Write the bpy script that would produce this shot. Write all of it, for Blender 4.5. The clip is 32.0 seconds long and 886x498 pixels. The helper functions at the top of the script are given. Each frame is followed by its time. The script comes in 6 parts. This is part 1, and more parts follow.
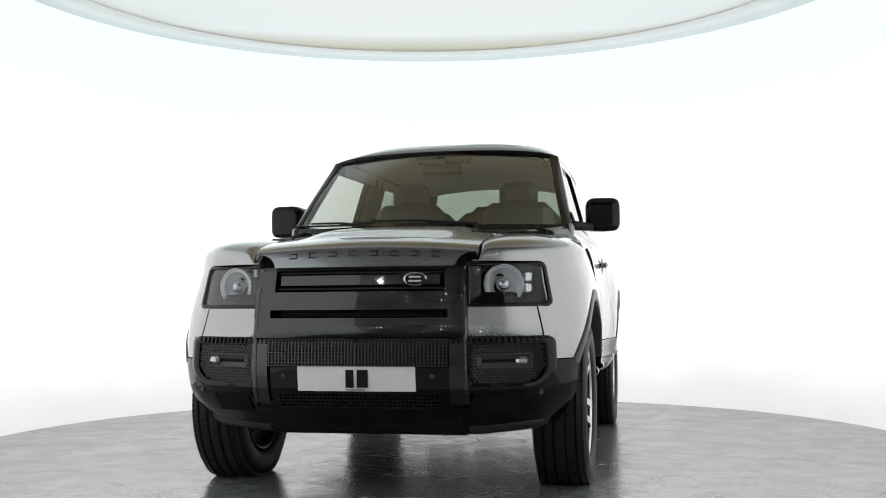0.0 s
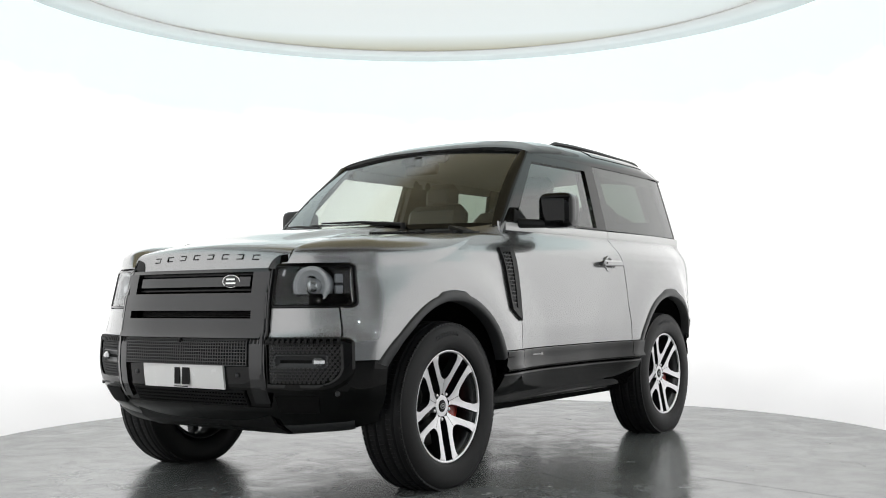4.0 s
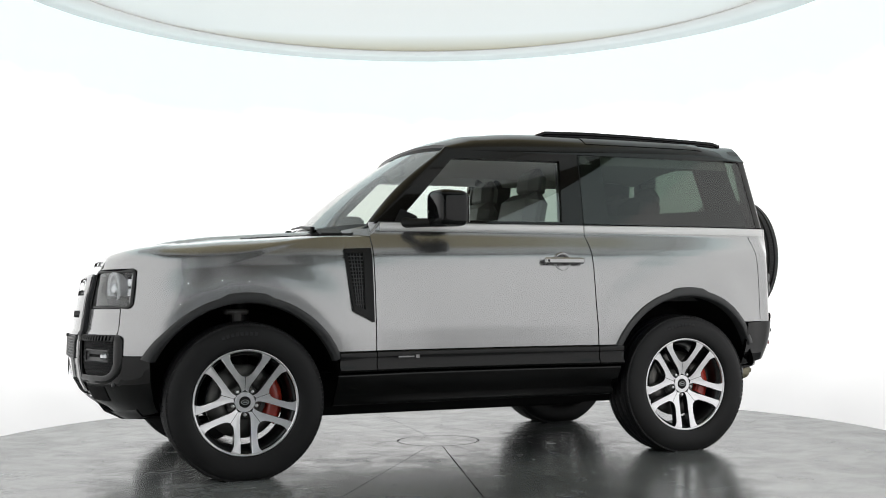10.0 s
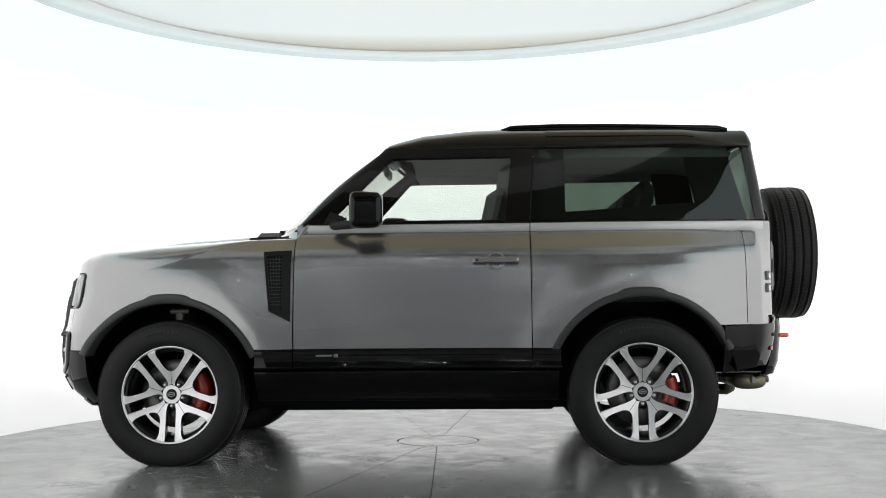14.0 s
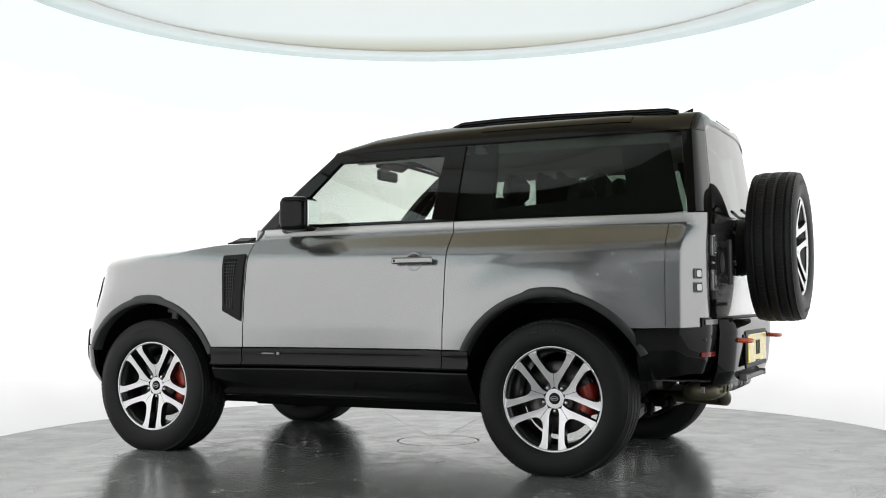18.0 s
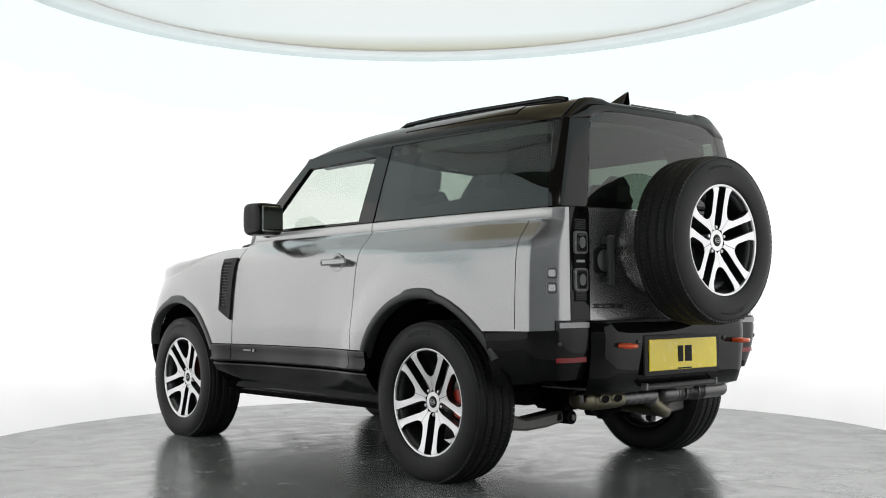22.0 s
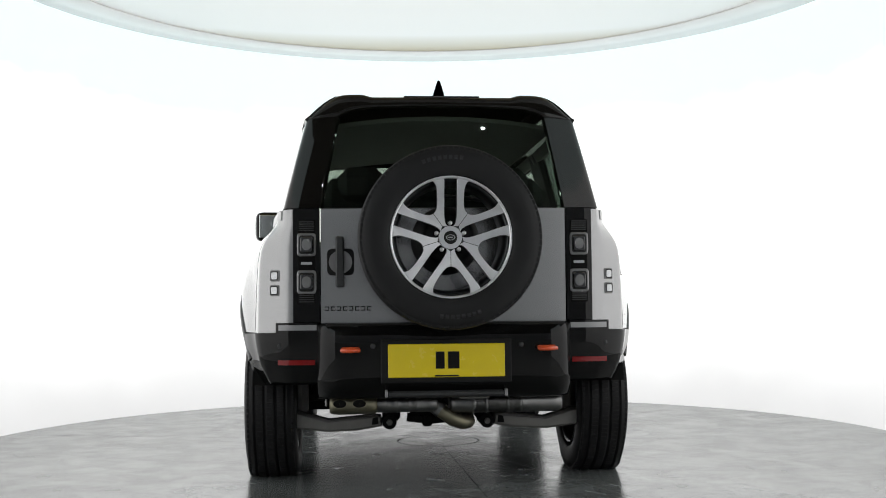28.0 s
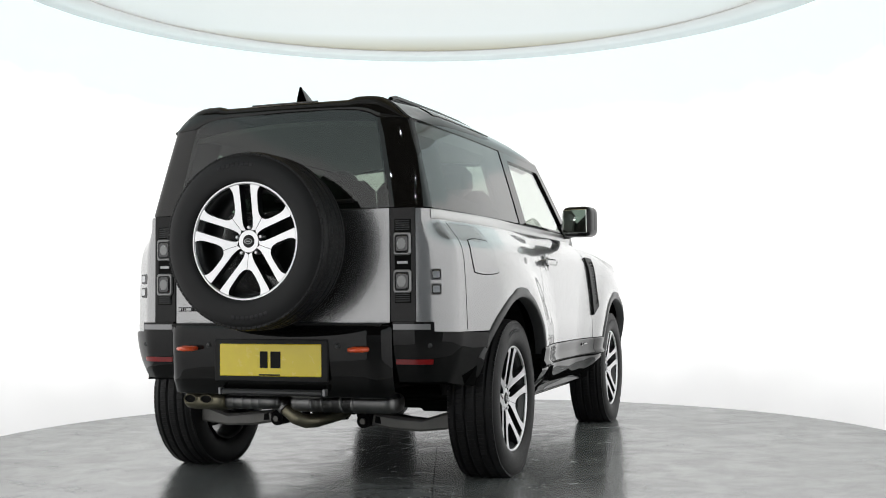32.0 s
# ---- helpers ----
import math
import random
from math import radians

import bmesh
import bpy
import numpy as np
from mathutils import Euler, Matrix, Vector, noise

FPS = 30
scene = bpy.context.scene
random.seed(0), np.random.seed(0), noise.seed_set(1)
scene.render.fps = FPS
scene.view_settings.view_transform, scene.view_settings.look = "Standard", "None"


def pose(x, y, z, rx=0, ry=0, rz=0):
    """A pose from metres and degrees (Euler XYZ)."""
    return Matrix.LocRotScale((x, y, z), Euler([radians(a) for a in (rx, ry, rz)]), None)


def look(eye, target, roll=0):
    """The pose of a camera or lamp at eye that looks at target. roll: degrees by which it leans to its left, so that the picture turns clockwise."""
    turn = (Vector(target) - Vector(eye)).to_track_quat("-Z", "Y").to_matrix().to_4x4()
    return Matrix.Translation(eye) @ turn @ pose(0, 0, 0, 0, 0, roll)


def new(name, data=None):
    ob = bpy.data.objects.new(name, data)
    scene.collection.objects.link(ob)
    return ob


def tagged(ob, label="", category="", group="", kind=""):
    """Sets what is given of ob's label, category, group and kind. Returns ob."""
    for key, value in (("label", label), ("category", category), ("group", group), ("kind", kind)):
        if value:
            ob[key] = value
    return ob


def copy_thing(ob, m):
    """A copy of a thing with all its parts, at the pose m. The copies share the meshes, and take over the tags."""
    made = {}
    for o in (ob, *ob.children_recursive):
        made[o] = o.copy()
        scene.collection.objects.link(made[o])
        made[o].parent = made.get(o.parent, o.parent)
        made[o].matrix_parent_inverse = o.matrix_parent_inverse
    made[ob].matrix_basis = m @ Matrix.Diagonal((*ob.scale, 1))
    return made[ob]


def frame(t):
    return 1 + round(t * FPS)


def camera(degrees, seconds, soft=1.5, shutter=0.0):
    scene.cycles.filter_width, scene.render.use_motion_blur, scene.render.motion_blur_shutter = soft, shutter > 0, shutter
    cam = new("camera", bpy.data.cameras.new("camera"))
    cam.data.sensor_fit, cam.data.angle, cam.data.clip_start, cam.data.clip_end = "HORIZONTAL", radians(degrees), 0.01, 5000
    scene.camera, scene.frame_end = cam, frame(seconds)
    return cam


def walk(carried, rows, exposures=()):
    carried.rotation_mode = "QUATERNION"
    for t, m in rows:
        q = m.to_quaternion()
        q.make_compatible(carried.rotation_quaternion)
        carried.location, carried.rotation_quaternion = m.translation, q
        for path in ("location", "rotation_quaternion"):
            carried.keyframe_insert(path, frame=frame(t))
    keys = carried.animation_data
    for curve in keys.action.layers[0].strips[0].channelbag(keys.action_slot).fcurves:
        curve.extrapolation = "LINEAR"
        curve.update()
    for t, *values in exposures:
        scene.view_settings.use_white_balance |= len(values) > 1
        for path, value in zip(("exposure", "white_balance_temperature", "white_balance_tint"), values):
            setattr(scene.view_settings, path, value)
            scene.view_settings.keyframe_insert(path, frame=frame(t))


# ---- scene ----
# ------------------------------------------------------------ camera: fixed on a stand outside the booth
EYE = Vector((0.0, -7.028, 0.901))
AIM = Vector((math.sin(radians(0.354)) * math.cos(radians(2.628)), math.cos(radians(0.354)) * math.cos(radians(2.628)), math.sin(radians(2.628))))
cam = camera(44.12, 32.0, 1.0)
walk(cam, [(0, look(EYE, EYE + AIM, -0.528)), (32, look(EYE, EYE + AIM, -0.528))])

# where the car's own origin (on the floor, midway between the axles) lies from the turntable's axis
SHIFT = Vector((0.1257, 0.1068, 0.0))


def heading(t):
    """The car's heading in radians: the turntable turns it slowly clockwise."""
    d = t - 16
    return radians(259.06 - 5.858 * t) - 0.859e-4 * d * d - 0.0882e-5 * d ** 3


def motions():
    for thing in MOVING:
        walk(thing, [(t, Matrix.Rotation(heading(t), 4, "Z")) for t in range(33)])


MOVING = []

# ------------------------------------------------------------ light: dim showroom outside, fabric booth inside with a glow put into its wall
world = bpy.data.worlds.new("world")
scene.world = world
world.use_nodes = True
world.node_tree.nodes["Background"].inputs[0].default_value = (0.5, 0.55, 0.6, 1)
world.node_tree.nodes["Background"].inputs[1].default_value = 0.02
scene.view_settings.exposure = 0.0


# ------------------------------------------------------------ materials
def material(name):
    m = bpy.data.materials.new(name)
    m.use_nodes = True
    t = m.node_tree
    return m, t, t.nodes["Principled BSDF"]


def node(t, kind, **kw):
    n = t.nodes.new(kind)
    for k, v in kw.items():
        n.inputs[k.replace("_", " ")].default_value = v
    return n


def plain(name, color, rough=0.5, metal=0.0, coat=0.0, coat_rough=0.03, vary=0.1, scale=30.0, bump=0.0, bump_scale=400.0, spec=0.5, rvary=0.08, coat_ior=1.5):
    """A surface with its colour, small patchy change of colour and gloss, and fine relief."""
    m, t, b = material(name)
    b.inputs["Metallic"].default_value = metal
    b.inputs["Coat Weight"].default_value = coat
    b.inputs["Coat Roughness"].default_value = coat_rough
    b.inputs["Specular IOR Level"].default_value = spec
    b.inputs["Coat IOR"].default_value = coat_ior
    tc = node(t, "ShaderNodeTexCoord")
    nz = node(t, "ShaderNodeTexNoise", Scale=scale, Detail=4.0)
    t.links.new(tc.outputs["Object"], nz.inputs["Vector"])
    mix = node(t, "ShaderNodeMix")
    mix.data_type = "RGBA"
    mix.inputs["A"].default_value = (*[c * (1 - vary) for c in color], 1)
    mix.inputs["B"].default_value = (*[min(1, c * (1 + vary)) for c in color], 1)
    t.links.new(nz.outputs["Fac"], mix.inputs["Factor"])
    t.links.new(mix.outputs["Result"], b.inputs["Base Color"])
    mr = node(t, "ShaderNodeMapRange")
    mr.inputs["To Min"].default_value = max(0.0, rough - rvary)
    mr.inputs["To Max"].default_value = rough + rvary
    t.links.new(nz.outputs["Fac"], mr.inputs["Value"])
    t.links.new(mr.outputs["Result"], b.inputs["Roughness"])
    if bump:
        n2 = node(t, "ShaderNodeTexNoise", Scale=bump_scale, Detail=3.0)
        t.links.new(tc.outputs["Object"], n2.inputs["Vector"])
        bp = node(t, "ShaderNodeBump", Strength=bump, Distance=0.002)
        t.links.new(n2.outputs["Fac"], bp.inputs["Height"])
        t.links.new(bp.outputs["Normal"], b.inputs["Normal"])
    return m


def glow(name, color, strength):
    m, t, b = material(name)
    b.inputs["Base Color"].default_value = (*color, 1)
    b.inputs["Emission Color"].default_value = (*color, 1)
    b.inputs["Emission Strength"].default_value = strength
    return m


def pane(name, tint, gloss_rough=0.0, face=0.055):
    """Thin glass: tinted see-through with a real mirror gloss on top."""
    m, t, b = material(name)
    tr = node(t, "ShaderNodeBsdfTransparent")
    tr.inputs[0].default_value = (*tint, 1)
    gl = node(t, "ShaderNodeBsdfGlossy", Roughness=gloss_rough)
    fr = node(t, "ShaderNodeLayerWeight", Blend=0.5)
    pw = node(t, "ShaderNodeMath")
    pw.operation = "POWER"
    t.links.new(fr.outputs["Facing"], pw.inputs[0])
    pw.inputs[1].default_value = 3.5
    ma = node(t, "ShaderNodeMath")
    ma.operation = "MULTIPLY_ADD"
    t.links.new(pw.outputs[0], ma.inputs[0])
    ma.inputs[1].default_value, ma.inputs[2].default_value = 0.92, face
    mx = node(t, "ShaderNodeMixShader")
    t.links.new(ma.outputs[0], mx.inputs[0])
    t.links.new(tr.outputs[0], mx.inputs[1])
    t.links.new(gl.outputs[0], mx.inputs[2])
    t.links.new(mx.outputs[0], t.nodes["Material Output"].inputs[0])
    return m


def paint(name, color, metal, rough, flake=0.25):
    """Metallic car paint: flakes under a clear coat."""
    m, t, b = material(name)
    b.inputs["Base Color"].default_value = (*color, 1)
    b.inputs["Metallic"].default_value = metal
    b.inputs["Roughness"].default_value = rough
    b.inputs["Coat Weight"].default_value = 1.0
    b.inputs["Coat Roughness"].default_value = 0.02
    tc = node(t, "ShaderNodeTexCoord")
    vo = node(t, "ShaderNodeTexVoronoi", Scale=1400.0)
    t.links.new(tc.outputs["Object"], vo.inputs["Vector"])
    hs = node(t, "ShaderNodeMix")
    hs.data_type = "RGBA"
    hs.inputs["A"].default_value = (*[c * (1 - flake) for c in color], 1)
    hs.inputs["B"].default_value = (*[min(1, c * (1 + flake)) for c in color], 1)
    t.links.new(vo.outputs["Color"], hs.inputs["Factor"])
    t.links.new(hs.outputs["Result"], b.inputs["Base Color"])
    return m


SILVER = paint("silver_paint", (0.325, 0.325, 0.327), 0.9, 0.26)
BLACK = plain("gloss_black_paint", (0.004, 0.004, 0.004), 0.16, 0.0, 1.0, 0.02, rvary=0.03, spec=0.0, coat_ior=1.34)
ROOF = plain("black_roof_paint", (0.008, 0.0075, 0.0065), 0.3, 0.0, 1.0, 0.03, rvary=0.04, spec=0.0, coat_ior=1.42)
GREY = plain("dark_grey_grille_paint", (0.032, 0.032, 0.033), 0.21, 0.85, 1.0, 0.03, rvary=0.02, spec=0.2, coat_ior=1.42)
HONEY = plain("grey_honeycomb_plastic", (0.055, 0.055, 0.056), 0.45, bump=0.1, spec=0.4)
CLAD = plain("dark_grey_cladding", (0.040, 0.041, 0.042), 0.45, 0.2, 0.3, 0.2, rvary=0.04, spec=0.25)
PLASTIC = plain("black_plastic", (0.009, 0.009, 0.009), 0.45, bump=0.15, spec=0.22)
DARK = plain("under_dark", (0.005, 0.005, 0.005), 0.8, bump=0.3, bump_scale=90.0, spec=0.15)
RUBBER = plain("tyre_rubber", (0.012, 0.012, 0.0125), 0.5, vary=0.25, scale=14.0, bump=0.25, bump_scale=300.0, spec=0.24)
LETTER = plain("tyre_lettering", (0.03, 0.03, 0.032), 0.6, spec=0.2)
ALLOY = plain("machined_alloy", (0.78, 0.78, 0.79), 0.33, 1.0, 0.2, vary=0.05, scale=60.0, rvary=0.05)
WAIST = plain("satin_silver_strip", (0.58, 0.58, 0.575), 0.45, 0.7, 0.5, vary=0.03, scale=40.0)
STEP = plain("satin_grey_step", (0.26, 0.26, 0.265), 0.4, 0.6, 0.3, vary=0.08)
MUFFLER = plain("olive_heat_stained_steel", (0.21, 0.195, 0.14), 0.42, 1.0, vary=0.3, scale=9.0, rvary=0.12)
POCKET = plain("dark_grey_alloy", (0.028, 0.029, 0.030), 0.36, 0.7, 0.4)
STEEL = plain("bare_steel", (0.13, 0.127, 0.12), 0.38, 1.0, vary=0.25, scale=25.0, bump=0.1, bump_scale=150.0)
EXHAUST = plain("grey_steel", (0.20, 0.20, 0.197), 0.38, 1.0, vary=0.3, scale=12.0, rvary=0.12)
CAST = plain("cast_aluminium", (0.20, 0.195, 0.185), 0.55, 0.5, vary=0.2, scale=20.0, bump=0.2, bump_scale=120.0)
RED = plain("red_caliper_paint", (0.42, 0.03, 0.015), 0.35, coat=0.5)
CHROME = plain("chrome", (0.8, 0.8, 0.8), 0.12, 1.0, vary=0.03, rvary=0.03)
TRIM = plain("satin_silver_trim", (0.5, 0.5, 0.5), 0.3, 0.9, vary=0.05)
ORANGE = plain("orange_tow_eye", (0.75, 0.09, 0.02), 0.3, coat=0.6)
REDLENS = plain("red_reflector", (0.20, 0.006, 0.006), 0.2, coat=0.6, vary=0.3, scale=120.0, spec=0.2, coat_ior=1.3)
LAMPFRAME = plain("grey_lamp_frame", (0.20, 0.20, 0.20), 0.25, 0.3, 1.0)
SMOKE = plain("smoked_lens", (0.022, 0.022, 0.024), 0.14, 0.3, 1.0, vary=0.2, scale=90.0)
LAMPGREY = plain("lamp_reflector", (0.50, 0.51, 0.52), 0.2, 0.8, 0.6, vary=0.15, scale=80.0)
LAMPDIM = plain("dim_lamp_ring", (0.42, 0.43, 0.44), 0.25, 0.2, 0.8, vary=0.1)
LAMPRING = plain("lamp_ring", (0.45, 0.46, 0.47), 0.25, 0.2, 0.8, vary=0.06)
PLATE_W = plain("white_plate", (0.78, 0.78, 0.77), 0.25, coat=0.6, vary=0.02)
PLATE_Y = plain("yellow_plate", (0.82, 0.64, 0.01), 0.25, coat=0.6, vary=0.03)
INK = plain("plate_black", (0.008, 0.008, 0.008), 0.5, spec=0.12)
EMBLEM = plain("badge_dark_green", (0.03, 0.045, 0.035), 0.3, coat=0.6)
GLASS = pane("clear_glass", (0.85, 0.90, 0.865), 0.0, 0.10)
SCREEN = pane("windscreen_glass", (0.79, 0.825, 0.77), 0.0, 0.11)
PRIVACY = pane("privacy_glass", (0.26, 0.315, 0.275), 0.0, 0.062)
LENS = pane("lamp_cover", (0.96, 0.97, 0.98), 0.0, 0.035)
CLEAR = pane("glass_back", (1, 1, 1))
CLEAR.node_tree.links.new(CLEAR.node_tree.nodes["Transparent BSDF"].outputs[0], CLEAR.node_tree.nodes["Material Output"].inputs[0])
MIRROR = plain("mirror_glass", (0.75, 0.78, 0.76), 0.02, 1.0, vary=0.01, rvary=0.01)
SEAT = plain("dark_grey_seat_leather", (0.075, 0.075, 0.072), 0.5, vary=0.2, bump=0.4, bump_scale=250.0)
LINER = plain("pale_grey_headlining", (0.36, 0.36, 0.33), 0.9, vary=0.1, bump=0.3, bump_scale=500.0)
CABIN = plain("dark_cabin_plastic", (0.032, 0.032, 0.032), 0.6, bump=0.3)


def view_tinted_ceiling():
    """Ceiling sheet coloured by view angle: dull olive square on, put in for the car's reflections; a soft pale sheen
    seen flat.
    """
    m, t, b = material("ceiling_tinted_by_view")
    tc = node(t, "ShaderNodeTexCoord")
    nz = node(t, "ShaderNodeTexNoise", Scale=1.5, Detail=4.0)
    t.links.new(tc.outputs["Object"], nz.inputs["Vector"])
    mix = node(t, "ShaderNodeMix")
    mix.data_type = "RGBA"
    mix.inputs["A"].default_value, mix.inputs["B"].default_value = (0.51, 0.445, 0.285, 1), (0.57, 0.50, 0.32, 1)
    t.links.new(nz.outputs["Fac"], mix.inputs["Factor"])
    t.links.new(mix.outputs["Result"], b.inputs["Base Color"])
    b.inputs["Roughness"].default_value = 0.8
    b.inputs["Specular IOR Level"].default_value = 0.0
    gl = node(t, "ShaderNodeBsdfGlossy", Roughness=0.32)
    gl.inputs["Color"].default_value = (1.0, 0.978, 0.985, 1)
    lw = node(t, "ShaderNodeLayerWeight", Blend=0.5)
    mx = node(t, "ShaderNodeMixShader")
    # sheen painted in by view angle: pale when flat, olive when mirrored steeply
    mr = node(t, "ShaderNodeMapRange")
    mr.inputs["From Min"].default_value, mr.inputs["From Max"].default_value = 0.40, 0.62
    mr.inputs["To Min"].default_value, mr.inputs["To Max"].default_value = 0.03, 0.92
    t.links.new(lw.outputs["Facing"], mr.inputs["Value"])
    t.links.new(mr.outputs["Result"], mx.inputs[0])
    t.links.new(b.outputs[0], mx.inputs[1])
    t.links.new(gl.outputs[0], mx.inputs[2])
    t.links.new(mx.outputs[0], t.nodes["Material Output"].inputs[0])
    return m


FABRIC_GREY = view_tinted_ceiling()
RING_WHITE = plain("white_rim_paint", (0.78, 0.77, 0.77), 0.35, coat=1.0, coat_rough=0.25, vary=0.03, scale=3.0, coat_ior=1.75)
ROOMWALL = plain("showroom_wall_paint", (0.78, 0.79, 0.82), 0.8, vary=0.06, scale=1.0)
ROOMCEIL = plain("dark_ceiling_paint", (0.06, 0.047, 0.03), 0.9, vary=0.15, scale=1.0)
ROOMFLOOR = plain("showroom_floor_tile", (0.62, 0.62, 0.62), 0.35, vary=0.1, scale=2.0)
WHITE_FLOOR = plain("white_booth_floor", (0.75, 0.75, 0.75), 0.5, vary=0.05, scale=3.0)
LED = glow("led_strip", (0.93, 0.98, 1.0), 480.0)


def wall_fabric():
    """Stretched fabric, its brightness put in as emission: weaker near the floor, a little bluer and weaker toward the
    top, with a wavy edge.
    """
    m, t, b = material("fabric_with_added_glow")
    b.inputs["Base Color"].default_value = (0.5, 0.5, 0.5, 1)
    b.inputs["Roughness"].default_value = 0.9
    tc = node(t, "ShaderNodeTexCoord")
    sp = node(t, "ShaderNodeSeparateXYZ")
    t.links.new(tc.outputs["Object"], sp.inputs[0])
    # noise makes the edge of the painted cyan overexposure band wavy
    nz = node(t, "ShaderNodeTexNoise", Scale=2.2, Detail=2.0)
    t.links.new(tc.outputs["Object"], nz.inputs["Vector"])
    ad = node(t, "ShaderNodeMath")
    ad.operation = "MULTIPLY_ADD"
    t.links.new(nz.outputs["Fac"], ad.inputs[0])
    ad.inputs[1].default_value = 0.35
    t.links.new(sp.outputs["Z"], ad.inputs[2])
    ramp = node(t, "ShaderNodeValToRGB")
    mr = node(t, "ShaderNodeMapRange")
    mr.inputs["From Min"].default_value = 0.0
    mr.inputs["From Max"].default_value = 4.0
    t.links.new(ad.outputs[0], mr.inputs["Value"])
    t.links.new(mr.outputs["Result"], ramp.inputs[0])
    # wall brightness painted by height: dim foot, white middle, cyan top
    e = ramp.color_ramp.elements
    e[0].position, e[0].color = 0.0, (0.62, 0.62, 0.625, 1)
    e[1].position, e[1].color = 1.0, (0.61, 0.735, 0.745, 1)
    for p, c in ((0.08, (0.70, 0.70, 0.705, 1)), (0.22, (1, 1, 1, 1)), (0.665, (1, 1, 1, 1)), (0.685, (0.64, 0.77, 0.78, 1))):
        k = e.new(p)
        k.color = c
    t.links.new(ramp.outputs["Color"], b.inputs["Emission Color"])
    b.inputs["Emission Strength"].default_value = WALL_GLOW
    return m


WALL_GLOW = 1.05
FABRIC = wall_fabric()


def floor_paint():
    """Worn grey floor paint with a soft shine, scuffs and paler rubbed patches."""
    m, t, b = material("grey_turntable_paint")
    tc = node(t, "ShaderNodeTexCoord")
    big = node(t, "ShaderNodeTexNoise", Scale=1.3, Detail=8.0, Roughness=0.65)
    fine = node(t, "ShaderNodeTexNoise", Scale=18.0, Detail=6.0, Roughness=0.7)
    scuff = node(t, "ShaderNodeTexNoise", Scale=4.0, Detail=9.0, Roughness=0.75, Distortion=0.6)
    for n in (big, fine, scuff):
        t.links.new(tc.outputs["Object"], n.inputs["Vector"])
    ramp = node(t, "ShaderNodeValToRGB")
    e = ramp.color_ramp.elements
    e[0].position, e[0].color = 0.32, (0.112, 0.120, 0.119, 1)
    e[1].position, e[1].color = 0.68, (0.212, 0.227, 0.225, 1)
    t.links.new(big.outputs["Fac"], ramp.inputs[0])
    r2 = node(t, "ShaderNodeValToRGB")
    e = r2.color_ramp.elements
    e[0].position, e[0].color = 0.25, (0.4, 0.4, 0.4, 1)
    e[1].position, e[1].color = 0.36, (1, 1, 1, 1)
    t.links.new(scuff.outputs["Fac"], r2.inputs[0])
    mul = node(t, "ShaderNodeMix")
    mul.data_type, mul.blend_type = "RGBA", "MULTIPLY"
    mul.inputs["Factor"].default_value = 0.8
    t.links.new(ramp.outputs["Color"], mul.inputs["A"])
    t.links.new(r2.outputs["Color"], mul.inputs["B"])
    oi = node(t, "ShaderNodeObjectInfo")
    tone = node(t, "ShaderNodeMapRange")
    tone.inputs["To Min"].default_value, tone.inputs["To Max"].default_value = 0.86, 1.12
    t.links.new(oi.outputs["Random"], tone.inputs["Value"])
    mp = node(t, "ShaderNodeMapping")
    mp.inputs["Scale"].default_value = (26.0, 3.0, 1.0)
    mp.inputs["Rotation"].default_value = (0, 0, 0.6)
    t.links.new(tc.outputs["Object"], mp.inputs["Vector"])
    scr = node(t, "ShaderNodeTexNoise", Scale=1.0, Detail=6.0, Roughness=0.8, Distortion=1.2)
    t.links.new(mp.outputs["Vector"], scr.inputs["Vector"])
    chip = node(t, "ShaderNodeMapRange")
    chip.inputs["From Min"].default_value, chip.inputs["From Max"].default_value = 0.66, 0.74
    chip.inputs["To Min"].default_value, chip.inputs["To Max"].default_value = 1.0, 1.7
    t.links.new(scr.outputs["Fac"], chip.inputs["Value"])
    both_tones = node(t, "ShaderNodeMath")
    both_tones.operation = "MULTIPLY"
    t.links.new(tone.outputs["Result"], both_tones.inputs[0])
    t.links.new(chip.outputs["Result"], both_tones.inputs[1])
    toned = node(t, "ShaderNodeMix")
    toned.data_type, toned.blend_type = "RGBA", "MULTIPLY"
    toned.inputs["Factor"].default_value = 1.0
    t.links.new(mul.outputs["Result"], toned.inputs["A"])
    t.links.new(both_tones.outputs[0], toned.inputs["B"])
    t.links.new(toned.outputs["Result"], b.inputs["Base Color"])
    b.inputs["IOR"].default_value = 1.85
    mr = node(t, "ShaderNodeMapRange")
    mr.inputs["From Min"].default_value, mr.inputs["From Max"].default_value = 0.3, 0.7
    mr.inputs["To Min"].default_value, mr.inputs["To Max"].default_value = 0.13, 0.31
    t.links.new(scuff.outputs["Fac"], mr.inputs["Value"])
    t.links.new(mr.outputs["Result"], b.inputs["Roughness"])
    bp = node(t, "ShaderNodeBump", Strength=0.09, Distance=0.004)
    t.links.new(fine.outputs["Fac"], bp.inputs["Height"])
    t.links.new(bp.outputs["Normal"], b.inputs["Normal"])
    return m


FLOOR = floor_paint()


